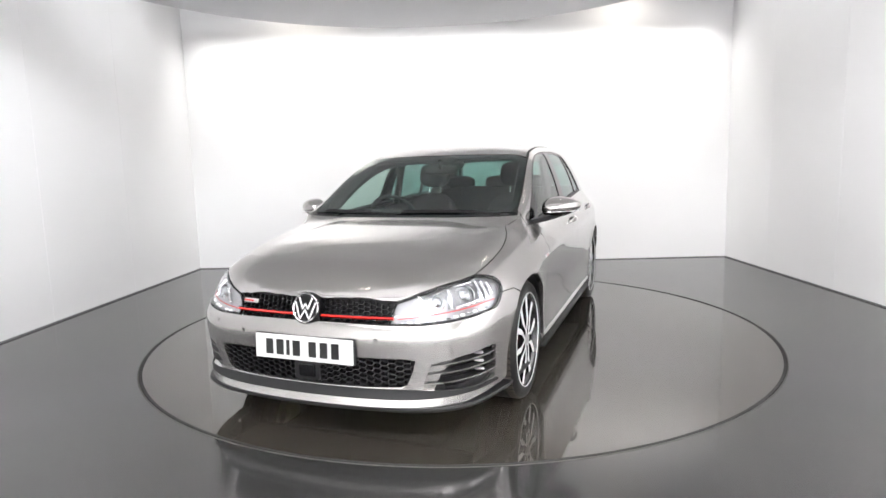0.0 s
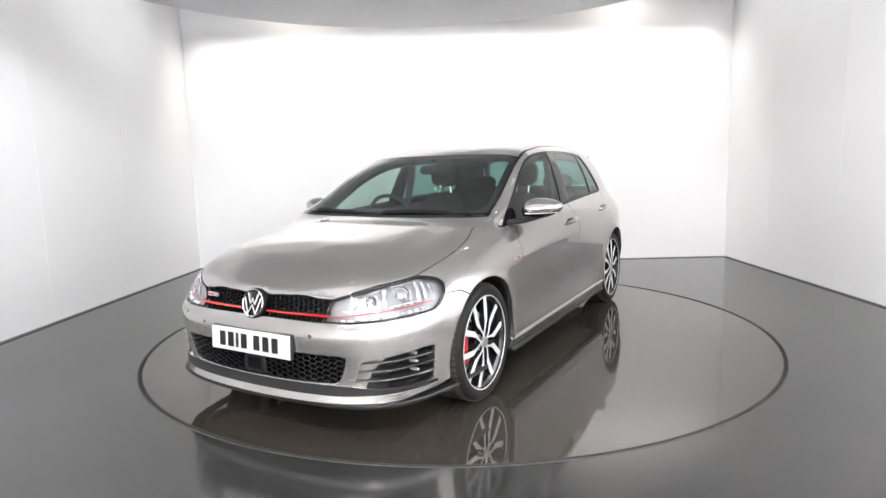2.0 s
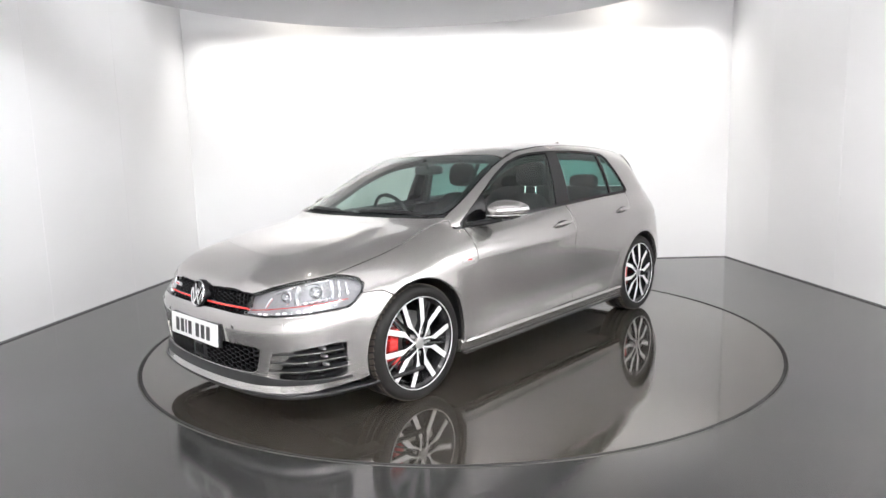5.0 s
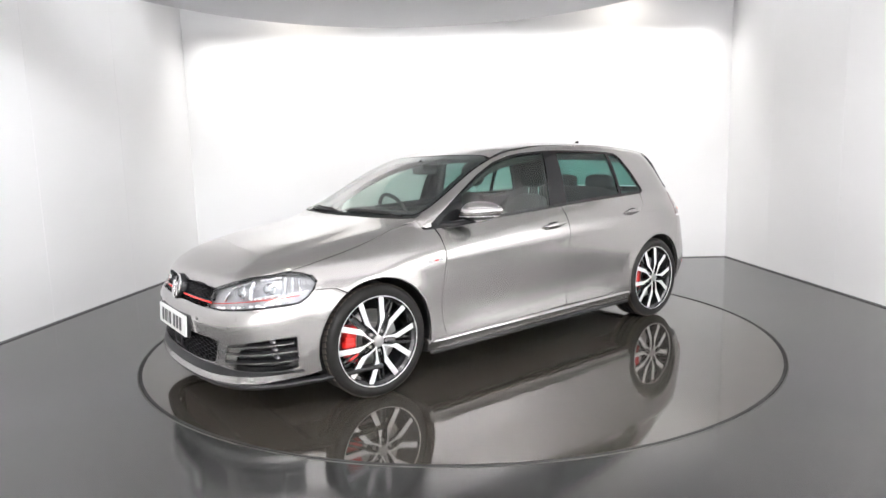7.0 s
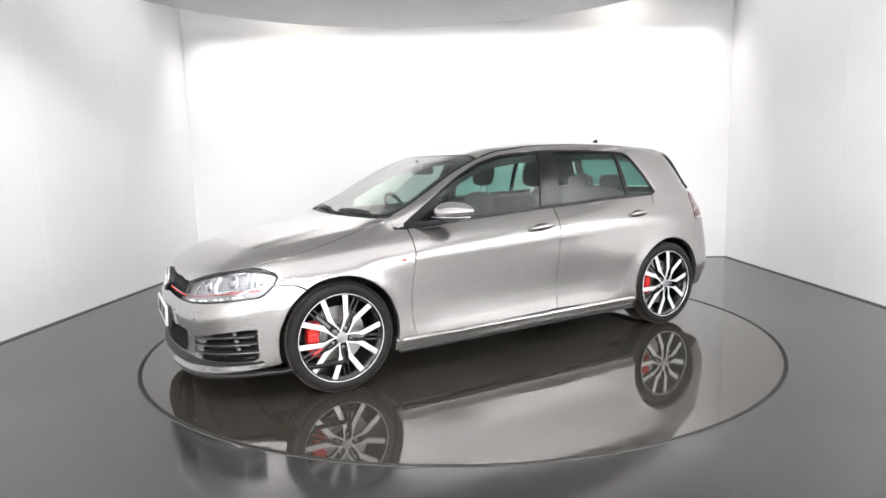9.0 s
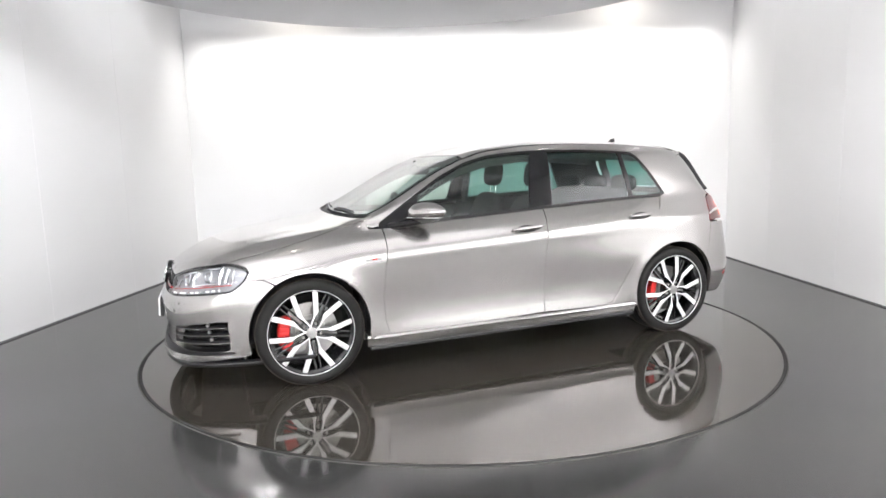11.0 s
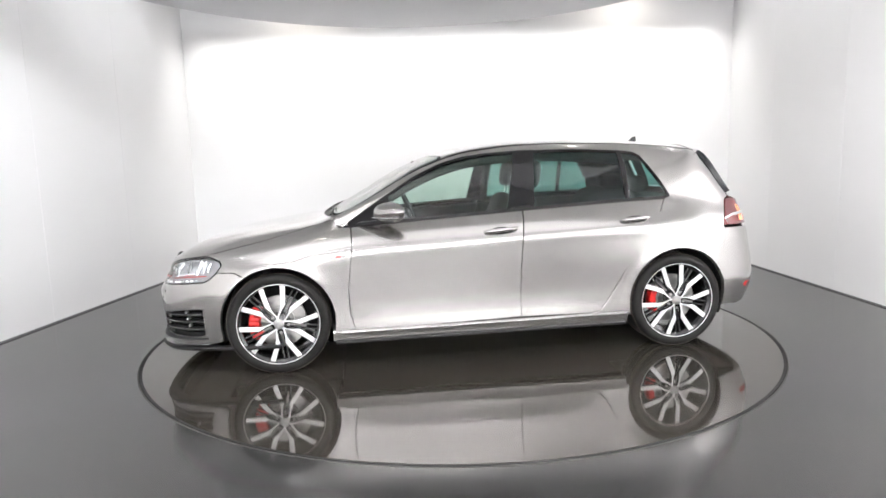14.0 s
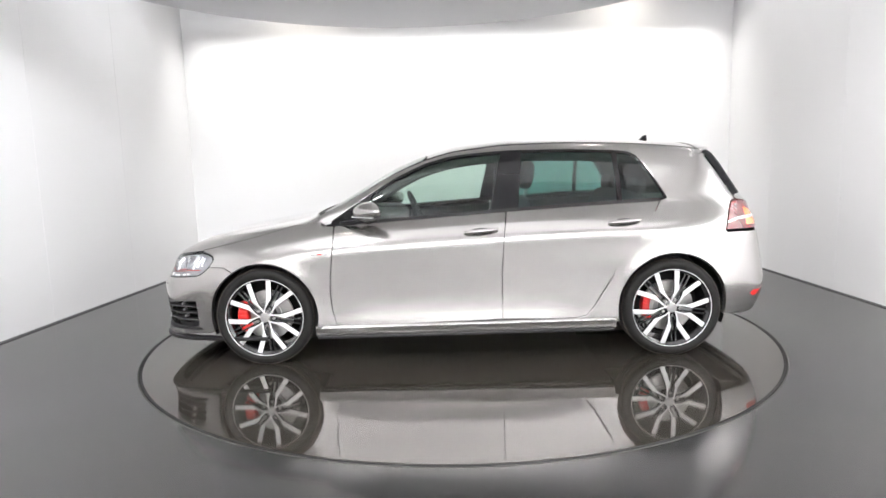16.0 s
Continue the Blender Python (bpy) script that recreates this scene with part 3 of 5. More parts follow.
def arc(hx, hz, r, a0, a1, n=24):
    return [on_side(hx + r * math.cos(radians(a0 + (a1 - a0) * i / n)), hz + r * math.sin(radians(a0 + (a1 - a0) * i / n))) for i in range(n + 1)]


def line_side(*xz, n=1):
    """Skin points along a side-view polyline."""
    out = []
    for (x0, z0), (x1, z1) in zip(xz, xz[1:]):
        for i in range(n):
            out.append(on_side(x0 + (x1 - x0) * i / n, z0 + (z1 - z0) * i / n))
    out.append(on_side(*xz[-1]))
    return out


def nose_line(points, n=6):
    """Skin points along straight runs, as seen from round the nose."""
    out = []
    flat = [np.array(NOSE.flat(p)) for p in points]
    for a, b in zip(flat, flat[1:]):
        out += [NOSE.cast(*(a + (b - a) * i / n))[0] for i in range(n)]
    return out + [NOSE.cast(*flat[-1])[0]]


def lamp_top_line():
    """The upper edge of the headlamp, shared with the bonnet, from the grille outwards."""
    return nose_line([on_nose(0.43, 0.657), on_nose(0.53, 0.696), on_nose(0.60, 0.720), on_side(1.75, 0.747)])


def lamp_rear_line():
    """The rear edge of the headlamp, shared with the wing, from the bumper upwards."""
    return nose_line([on_side(1.668, 0.6515), on_side(1.640, 0.695), on_side(1.655, 0.722), on_side(1.695, 0.737), on_side(1.75, 0.747)], 4)


# ---- the car ----
car = tagged(new("car"), "metallic grey five-door hatchback standing on the turntable", "car")

# bonnet, with its edge running from the grille over the lamps to the windscreen
edge3 = [on_nose(0.36, 0.660)] + lamp_top_line()
WING_EDGE = [on_side(x, z) for x, z in ((1.75, 0.747), (1.655, 0.770), (1.555, 0.793), (1.455, 0.815), (1.36, 0.838), (1.27, 0.861), (1.18, 0.884), (1.09, 0.908), (1.015, 0.928))] + [on_top(0.952, 0.748)]
edge3 += WING_EDGE[1:]
nose_edge = [on_top(2.084 - 0.24 * y * y, y) for y in (-0.3, -0.2, -0.1, 0, 0.1, 0.2, 0.3)]
COWL = [(0.948, 0.738), (0.975, 0.66), (1.000, 0.55), (1.032, 0.3), (1.042, 0)]
cowl3 = [on_top(x, y) for x, y in COWL]
mirror_y = lambda pts: [Vector((p.x, -p.y, p.z)) for p in reversed(pts)]
outline = nose_edge + edge3 + cowl3 + mirror_y(cowl3)[1:] + mirror_y(edge3)


def bonnet_relief(p):
    y = abs(p.y)
    s = min(1, max(0, (2.05 - p.x) / 1.0))
    crease = 0.36 + 0.16 * math.sin(math.pi * (0.15 + 0.8 * s))
    return 0.010 / (1 + math.exp((y - crease) / 0.016)) * min(1, max(0, s - 0.12) / 0.3) * min(1, max(0, (p.x - 1.02) / 0.2)) * min(1, max(0, (0.70 - y) / 0.1))


bonnet = panel("bonnet", outline, TOP, M_PAINT, car, res=0.022, bump_of=bonnet_relief)

# windscreen, its black border and the cowl
def screen_edge(x):
    return min(rail_y(x) - 0.035, 0.70)


WS_LOW = [(1.0, 0.0), (0.99, 0.3), (0.957, 0.55), (0.925, 0.68)]
WS_SIDE = [(x, screen_edge(x)) for x in (0.83, 0.7, 0.55, 0.4, 0.27)]
WS_TOP = [(0.245, 0.52), (0.275, 0.35), (0.29, 0.0)]
ws_half = [on_top(x, y) for x, y in WS_LOW + WS_SIDE + WS_TOP]
ws_loop = ws_half + mirror_y(ws_half)[1:-1]
WS_IN = [(0.962, 0.0), (0.952, 0.3), (0.915, 0.53), (0.88, 0.63)] + [(x, screen_edge(x) - 0.045) for x in (0.8, 0.7, 0.55, 0.42, 0.35)] + [(0.325, 0.48), (0.335, 0.35), (0.345, 0.16), (0.38, 0.09), (0.39, 0.0)]
in_half = [on_top(x, y) for x, y in WS_IN]
in_loop = in_half + mirror_y(in_half)[1:-1]
screen = panel("windscreen", ws_loop, TOP, M_SCREEN, car, res=0.05, thick=0.004, label="clear windscreen with black border")
screen.visible_shadow = False
panel("border", ws_loop, TOP, M_GLOSS, screen, holes=[in_loop], offset=-0.003, thick=0.004, res=0.04, label="black printed glass border")
cowl_loop = [on_top(1.055, 0), on_top(1.045, 0.3), on_top(1.013, 0.55), on_top(0.968, 0.70), on_top(0.955, 0.725), on_top(0.90, 0.702)] + [on_top(x, y) for x, y in WS_LOW[::-1]]
cowl_half = cowl_loop
cowl_loop = cowl_half + mirror_y(cowl_half)[1:-1]
panel("cowl", cowl_loop, TOP, M_BLACK, car, offset=-0.018, thick=0.02, res=0.04, gap=0.0)

# wipers resting along the foot of the screen
for pts in ([(0.975, 0.62), (0.970, 0.45), (0.975, 0.2), (0.985, -0.02)], [(1.01, -0.05), (0.985, -0.25), (0.965, -0.45), (0.935, -0.6)]):
    b = tube([on_top(x, y) + Vector((0.0, 0, 0.006)) for x, y in pts], 0.006)
    tube([on_top(x - 0.02, y) + Vector((0.0, 0, 0.006)) for x, y in pts[1:]], 0.004, b)
    part("wiper", b, M_BLACK, car, smooth=True)

# roof
DITCH = [(x, rail_y(x) - 0.045) for x in (0.10, -0.2, -0.6, -1.0, -1.4, -1.60)]
roof_half = [on_top(0.282, 0.0), on_top(0.267, 0.35), on_top(0.238, 0.52), on_top(0.245, screen_edge(0.25) - 0.006), on_top(0.17, screen_edge(0.17) - 0.006)] + [on_top(0.115, rail_y(0.115) - 0.043)] + [on_top(x, y) for x, y in DITCH[1:]] + [on_top(-1.63, 0.3), on_top(-1.635, 0)]
roof = panel("roof", roof_half + mirror_y(roof_half)[1:-1], TOP, M_PAINT, car, res=0.05, thick=0.02)
panel("headliner", roof_half + mirror_y(roof_half)[1:-1], TOP, M_HEADLINER, roof, offset=-0.04, res=0.12, thick=0.01)

ditch_line = [on_top(x, rail_y(x) - 0.043) for x in np.linspace(0.20, -1.60, 44)]
roof_trim = ribbon(ditch_line, 0.010, lift=0.001)

# side-view lines of the glass and the doors
DLO_TOP = [(0.905, 0.900), (0.80, 0.970), (0.62, 1.088), (0.445, 1.194), (0.256, 1.280), (0.10, 1.320), (-0.04, 1.338), (-0.3, 1.352), (-0.7, 1.351), (-1.0, 1.336), (-1.09, 1.326), (-1.14, 1.298), (-1.22, 1.18), (-1.295, 1.05), (-1.308, 1.022)]
BELT = [(0.905, 0.892), (0.80, 0.901), (0.40, 0.925), (-0.26, 0.963), (-0.80, 0.990), (-1.298, 1.008)]
F_SHUT = [(0.850, 0.898), (0.846, 0.78), (0.862, 0.65), (0.880, 0.50), (0.872, 0.36), (0.845, 0.252)]
B_SHUT = [(-0.264, 0.963), (-0.240, 0.81), (-0.228, 0.6), (-0.226, 0.275)]
R_SHUT = [(-1.262, 1.006), (-1.205, 0.93), (-0.928, 0.536), (-0.81, 0.34), (-0.765, 0.287), (-0.70, 0.272)]
belt = lambda x: float(np.interp(-x, [-p[0] for p in BELT], [p[1] for p in BELT]))


def belt_line(x0, x1, n, lift=0.0):
    return [on_side(x0 + (x1 - x0) * i / n, belt(x0 + (x1 - x0) * i / n) + lift) for i in range(n + 1)]


# front wing
FA_ALL = arc(HALF_BASE, 0.322, 0.350, 180 + 14, 57.5)
wing_loop = (line_side((0.93, 0.899), (0.852, 0.895), *F_SHUT[1:]) + line_side((0.86, 0.238), (0.975, 0.236)) + FA_ALL
             + line_side((1.56, 0.650), (1.60, 0.6505), (1.64, 0.651)) + lamp_rear_line()[:-1] + WING_EDGE + [on_top(0.945, 0.765)])
wings = panel("front_wing", wing_loop, SLOPE, M_PAINT, car, sides=(1, -1), res=0.02, thick=0.03)

# doors
f_door = belt_line(0.846, -0.262, 10) + line_side(*B_SHUT[1:]) + line_side((0.2, 0.262), (0.845, 0.250)) + line_side(*F_SHUT[::-1])[1:-1]
r_door = belt_line(-0.266, -1.262, 8) + line_side(*R_SHUT[1:]) + line_side((-0.5, 0.270), (-0.226, 0.274)) + line_side(*B_SHUT[::-1])[1:-1]


def smooth_step(a, b, v):
    s = min(1, max(0, (v - a) / (b - a)))
    return s * s * (3 - 2 * s)


def door_hollow(p):
    """The shallow hollow of the doors under the crease, fading out towards wing and rear arch."""
    along = smooth_step(0.85, 0.62, p.x) * smooth_step(-0.80, -0.45, p.x)
    return -0.004 * along * smooth_step(0.69, 0.44, p.z) * smooth_step(0.285, 0.42, p.z)


front_doors = panel("front_door", f_door, SIDE, M_PAINT, car, sides=(1, -1), res=0.016, bump_of=door_hollow, even=3)
rear_doors = panel("rear_door", r_door, SIDE, M_PAINT, car, sides=(1, -1), res=0.016, bump_of=door_hollow, even=3)
for ds, loop in ((front_doors, f_door), (rear_doors, r_door)):
    for ob, s in zip(ds, (1, -1)):
        panel("inner_trim", loop, SIDE, M_CABIN, ob, offset=-0.045, res=0.09, sides=(s,))

# side frame: windscreen pillar, roof rail, rear pillar and rear wing in one
pillar_up = [on_top(0.945, 0.765), on_top(0.945, 0.738), on_top(0.895, 0.702)] + [on_top(x, screen_edge(x) + 0.004) for x in (0.83, 0.7, 0.55, 0.4, 0.27, 0.17)] + [on_top(0.115, rail_y(0.115) - 0.037)]
ditch = [on_top(x, y + 0.004) for x, y in DITCH[1:]]
frame_loop = (pillar_up + ditch + [on_top(-1.66, 0.485)] + line_side((-1.61, 1.28), (-1.65, 1.22), (-1.70, 1.14), (-1.755, 1.05), (-1.775, 1.0), (-1.735, 0.985), (-1.68, 0.88), (-1.655, 0.812), (-1.67, 0.80), (-1.655, 0.70), (-1.61, 0.575)) 
              + arc(-HALF_BASE, 0.330, 0.348, 142, -15) + line_side((-0.90, 0.236), (-0.68, 0.266)) + line_side(*R_SHUT[::-1]) + line_side(*DLO_TOP[::-1]))
panel("side_frame", frame_loop, SLOPE, M_PAINT, car, sides=(1, -1), res=0.02, thick=0.03)

foot = [on_top(1.0, 0.712), on_side(1.0, 0.905), on_side(0.865, 0.905), on_side(0.865, 0.95), on_top(0.895, 0.712)]
panel("pillar_foot", foot, SLOPE, M_PAINT, car, sides=(1, -1), offset=-0.0035, thick=0.004, res=0.02, gap=0.0)

# side glass
dlo_top = lambda x: float(np.interp(-x, [-p[0] for p in DLO_TOP], [p[1] for p in DLO_TOP]))


def glass_loop(x0l, x0h, x1l, x1h, n=8):
    """From the belt up between two slanted edges."""
    low = [(x0l + (x1l - x0l) * i / n, belt(x0l + (x1l - x0l) * i / n) + 0.014) for i in range(n + 1)]
    top = [(x1h + (x0h - x1h) * i / (2 * n), dlo_top(x1h + (x0h - x1h) * i / (2 * n)) - 0.012) for i in range(2 * n + 1)]
    return [on_side(*p) for p in low + top]


front_pane = glass_loop(0.63, 0.60, -0.165, -0.245)
rear_pane = glass_loop(-0.345, -0.385, -0.985, -0.975)
quarter_pane = [on_side(x, z) for x, z in ((-1.02, 1.014), (-1.278, 1.024), (-1.286, 1.045), (-1.21, 1.175), (-1.137, 1.285), (-1.085, 1.313), (-1.01, 1.322))]
dlo_outer = line_side(*DLO_TOP) + belt_line(-1.298, 0.905, 16)
panel("window_surround", dlo_outer, SLOPE, M_GLOSS, car, holes=[front_pane, rear_pane, quarter_pane], offset=-0.004, thick=0.02, res=0.04, gap=0.001, sides=(1, -1), label="gloss black window surround and door pillar")
for ds, loop, mat, off, lab in ((front_doors, front_pane, M_GLASS, -0.009, "clear green-tinted door window"), (rear_doors, rear_pane, M_TINT, -0.009, "dark tinted rear door window"), (rear_doors, quarter_pane, M_TINT, -0.009, "dark tinted small corner window")):
    for ob, s in zip(ds, (1, -1)):
        g = panel("window_pane", loop, SLOPE, mat, ob, offset=off, thick=0.004, res=0.03, gap=-0.004, sides=(s,), label=lab)
        g.visible_shadow = False
# belt moulding
bm = ribbon(belt_line(0.80, -1.26, 24, 0.006), 0.018, lift=0.006)
pair("belt_moulding", bm, M_BLACK, (car, car))

# door handles, with the shade in their cups drawn as black ovals
for ds, x0, x1, z0, z1 in ((front_doors, 0.012, -0.205, 0.842, 0.858), (rear_doors, -0.90, -1.105, 0.880, 0.893)):
    b = bmesh.new()
    n = 12
    pts = []
    for i in range(n + 1):
        s = i / n
        p = on_side(x0 + (x1 - x0) * s, z0 + (z1 - z0) * s)
        pts.append(p + Vector((0, 0.012 + 0.020 * math.sin(math.pi * s) ** 0.6, 0)))
    rings = []
    for i, p in enumerate(pts):
        s = i / n
        h = 0.007 + 0.0085 * math.sin(math.pi * s) ** 0.5
        rings.append([b.verts.new(p + Vector((0, 0.010 * math.cos(a), h * math.sin(a)))) for a in [2 * math.pi * k / 10 for k in range(10)]])
    for r, q in zip(rings, rings[1:]):
        for k in range(10):
            b.faces.new((r[k], r[(k + 1) % 10], q[(k + 1) % 10], q[k]))
    b.faces.new(rings[0])
    b.faces.new(rings[-1])
    bmesh.ops.recalc_face_normals(b, faces=b.faces[:])
    hs = pair("handle", b, M_PAINT, ds, "grey painted door handle")
    xm, zm = x0 + (x1 - x0) * 0.52, z0 + (z1 - z0) * 0.5 - 0.013
    # raised black oval: the recess's shade put into colour and shape
    cup_shade = pillow(0, 0, 0, 0.150, 0.024, 0.062, 2.2)
    cup_shade.transform(Matrix.Translation(on_side(xm, zm) + Vector((0, -0.005, 0))))
    pair("handle_cup_shade", cup_shade, M_GLOSS, ds, "black oval for the shade in the recess behind the door handle")

pair("roof_moulding", roof_trim, M_BLACK, (car, car), "black roof moulding")

# sills
b = bmesh.new()
prof = [(0.80, 0.265), (0.862, 0.262), (0.875, 0.253), (0.880, 0.242), (0.875, 0.229), (0.868, 0.214), (0.866, 0.200), (0.862, 0.186), (0.80, 0.178)]
rows_ = []
for i in range(25):
    x = 0.985 - (0.985 + 0.955) * i / 24
    rise = 0.014 * i / 24
    pinch = -0.010 * math.exp(-((x - 0.98) / 0.06) ** 2)
    rows_.append([b.verts.new((x, y + pinch, z + rise)) for y, z in prof])
for r, q in zip(rows_, rows_[1:]):
    for k in range(len(prof) - 1):
        b.faces.new((r[k], q[k], q[k + 1], r[k + 1]))
b.faces.new(rows_[0])
b.faces.new(rows_[-1][::-1])
bmesh.ops.recalc_face_normals(b, faces=b.faces[:])
sills = pair("side_sill", b, M_PAINT, (car, car))
b = bmesh.new()
for x0, x1 in ((0.97, -0.94),):
    box(x1, 0.855, 0.172, x0, 0.882, 0.186, 0.004, b)
for v in b.verts:
    v.co.z += 0.012 * (0.97 - v.co.x) / 1.9
pair("sill_blade", b, M_BLACK, sills, "black sill blade")


# ---- nose of the car ----
def hex_grid(loop, pitch_s, pitch_z, wall, depth, front, proj=NOSE):
    """Honeycomb walls filling an outline on the skin."""
    flat = np.array([proj.flat(p) for p in loop])
    lo, hi = flat.min(0), flat.max(0)
    b = bmesh.new()
    coli = 0
    s = lo[0]
    while s < hi[0] + pitch_s:
        z = lo[1] + (pitch_z / 2 if coli % 2 else 0)
        while z < hi[1] + pitch_z:
            ring = []
            for k in range(6):
                a = k * math.pi / 3
                ring.append((s + pitch_s * 0.6667 * math.cos(a), z + pitch_z * 0.57735 * math.sin(a)))
            pts = np.array(ring)
            if inside(flat, np.array([(s, z)])).all():
                outer, inner, back = [], [], []
                for q in pts:
                    ip = np.array((s, z)) + (q - (s, z)) * (1 - wall)
                    p0, n0 = proj.cast(*q)
                    p1, n1 = proj.cast(*ip)
                    outer.append(b.verts.new(p0 - n0 * front))
                    inner.append(b.verts.new(p1 - n1 * (front + 0.001)))
                    back.append(b.verts.new(p1 - n1 * (front + depth)))
                for k in range(6):
                    j = (k + 1) % 6
                    b.faces.new((outer[k], outer[j], inner[j], inner[k]))
                    b.faces.new((inner[k], inner[j], back[j], back[k]))
            z += pitch_z
        s += pitch_s
        coli += 1
    bmesh.ops.recalc_face_normals(b, faces=b.faces[:])
    return b


def mirrored(half):
    """Close a left half outline, from the centre line to the centre line, with its mirror image."""
    other = mirror_y(half)
    return half + [p for p in other if abs(p.y) > 1e-3]


LAMP_LOW = nose_line([on_nose(0.405, 0.563), on_nose(0.55, 0.562), on_nose(0.66, 0.570), on_side(1.752, 0.592), on_side(1.71, 0.613), on_side(1.668, 0.6515)], 4)
lamp_loop = LAMP_LOW + lamp_rear_line()[1:] + lamp_top_line()[::-1][1:] + [on_nose(0.415, 0.625)]

# bumper skin with its openings
bump_top = [on_nose(0, 0.570), on_nose(0.2, 0.568)] + LAMP_LOW + [on_side(1.64, 0.651), on_side(1.60, 0.6505), on_side(1.56, 0.650)]
bump_arch = arc(HALF_BASE, 0.322, 0.350, 57.5, -16)
bump_low = [on_side(1.70, 0.212), on_side(1.85, 0.200)] + [on_nose(y, 0.188) for y in (0.72, 0.6, 0.4, 0.2, 0.0)]
GRILLE_LOW = [(0.0, 0.412), (0.3, 0.412), (0.5, 0.410), (0.528, 0.402), (0.515, 0.35), (0.488, 0.290), (0.46, 0.279), (0.3, 0.275), (0.0, 0.274)]
low_loop = mirrored([on_nose(y, z) for y, z in GRILLE_LOW])
VENT = [(0.60, 0.385), (0.72, 0.408), (0.80, 0.424), (0.818, 0.424), (0.812, 0.34), (0.806, 0.262), (0.79, 0.247), (0.70, 0.252), (0.555, 0.270)]
vent_loop = [on_nose(y, z) for y, z in VENT]
bumper = panel("front_bumper", mirrored(bump_top + bump_arch + bump_low), NOSE, M_PAINT, car, holes=[low_loop, vent_loop, mirror_y(vent_loop)], thick=0.03, res=0.025)
panel("intake_backing", low_loop, NOSE, M_BLACK, bumper, offset=-0.045, res=0.06, gap=-0.02)
part("intake_honeycomb", hex_grid(low_loop, 0.030, 0.0255, 0.17, 0.028, 0.010), M_GLOSS, bumper, "black honeycomb intake mesh")["kind"] = "stuff"
# black groove between intake and lip
groove = [on_nose(y, 0.269 - 0.020 * max(0, (abs(y) - 0.5) / 0.31)) for y in np.linspace(-0.81, 0.81, 29)] + [on_nose(y, 0.223 + 0.014 * max(0, (abs(y) - 0.5) / 0.31)) for y in np.linspace(0.81, -0.81, 29)]
panel("lip_groove", groove, NOSE, M_BLACK, bumper, offset=0.005, thick=0.008, res=0.012, gap=0.0, roll=0.0005)
# lower splitter
b = bmesh.new()
rows_ = []
for s in np.linspace(-1.0, 1.0, 61):
    ang = s * radians(80)
    p, n = NOSE.cast(0.9 * ang, 0.190)
    n = Vector((n.x, n.y, 0)).normalized()
    o = -0.010 + 0.026 * min(1, max(0, (abs(p.y) - 0.35) / 0.35))
    rows_.append([b.verts.new(p + n * d + Vector((0, 0, z))) for d, z in ((-0.03, 0.0), (o, -0.002), (o + 0.004, -0.010), (o - 0.008, -0.026), (-0.06, -0.028))])
for r, q in zip(rows_, rows_[1:]):
    for k in range(4):
        b.faces.new((r[k], r[k + 1], q[k + 1], q[k]))
bmesh.ops.recalc_face_normals(b, faces=b.faces[:])
part("splitter", b, M_BLACK, bumper, "black front splitter", True)

# side vents with three blades and a lamp each
for side in (1, -1):
    loop = vent_loop if side > 0 else mirror_y(vent_loop)
    back = panel("vent_backing", loop, NOSE, M_GLOSS, bumper, offset=-0.04, res=0.05, gap=-0.012, label="black fog lamp vent")
    fill = [on_nose(y, z) for y, z in ((0.598, 0.384), (0.69, 0.402), (0.64, 0.34), (0.60, 0.262), (0.556, 0.271))]
    panel("vent_inner", fill if side > 0 else mirror_y(fill), NOSE, M_PAINT, bumper, offset=-0.014, thick=0.02, res=0.03, gap=-0.002)
    for z0, z1, y0 in ((0.375, 0.392, 0.585), (0.335, 0.350, 0.575), (0.292, 0.303, 0.558)):
        pts = [on_nose(y, z0 + (z1 - z0) * (y - 0.55) / 0.26) for y in np.linspace(y0, 0.812, 16)]
        if side < 0:
            pts = mirror_y(pts)
        bb = bmesh.new()
        rr = []
        for i, p in enumerate(pts):
            _, _, idx, _ = SKIN.find_nearest(p)
            n = smooth_normal(p, idx, Vector((1, 0, 0)))
            rr.append([bb.verts.new(p + n * d + Vector((0, 0, z))) for d, z in ((-0.045, 0.005), (-0.002, 0.004), (0.001, 0.0), (-0.002, -0.004), (-0.045, -0.010))])
        for r, q in zip(rr, rr[1:]):
            for k in range(4):
                bb.faces.new((r[k], r[k + 1], q[k + 1], q[k]))
        bmesh.ops.recalc_face_normals(bb, faces=bb.faces[:])
        part("vent_blade", bb, M_BLACK, bumper, smooth=True)
        edge = ribbon([p for p in pts], 0.004, thick=0.002, lift=0.0022)
        part("blade_edge", edge, M_PAINT, bumper, "thin bright vent blade edge")
    for zz in (0.405, 0.365, 0.322):
        c = on_nose(0.775, zz)
        _, _, idx, _ = SKIN.find_nearest(c)
        n = smooth_normal(c, idx, Vector((1, 0, 0)))
        c = c - n * 0.018
        b = pillow(c.x, c.y * side, c.z, 0.02, 0.05, 0.016, 3)
        part("fog_lamp", b, M_HOUSE, bumper, "clear fog lamp segment", True)

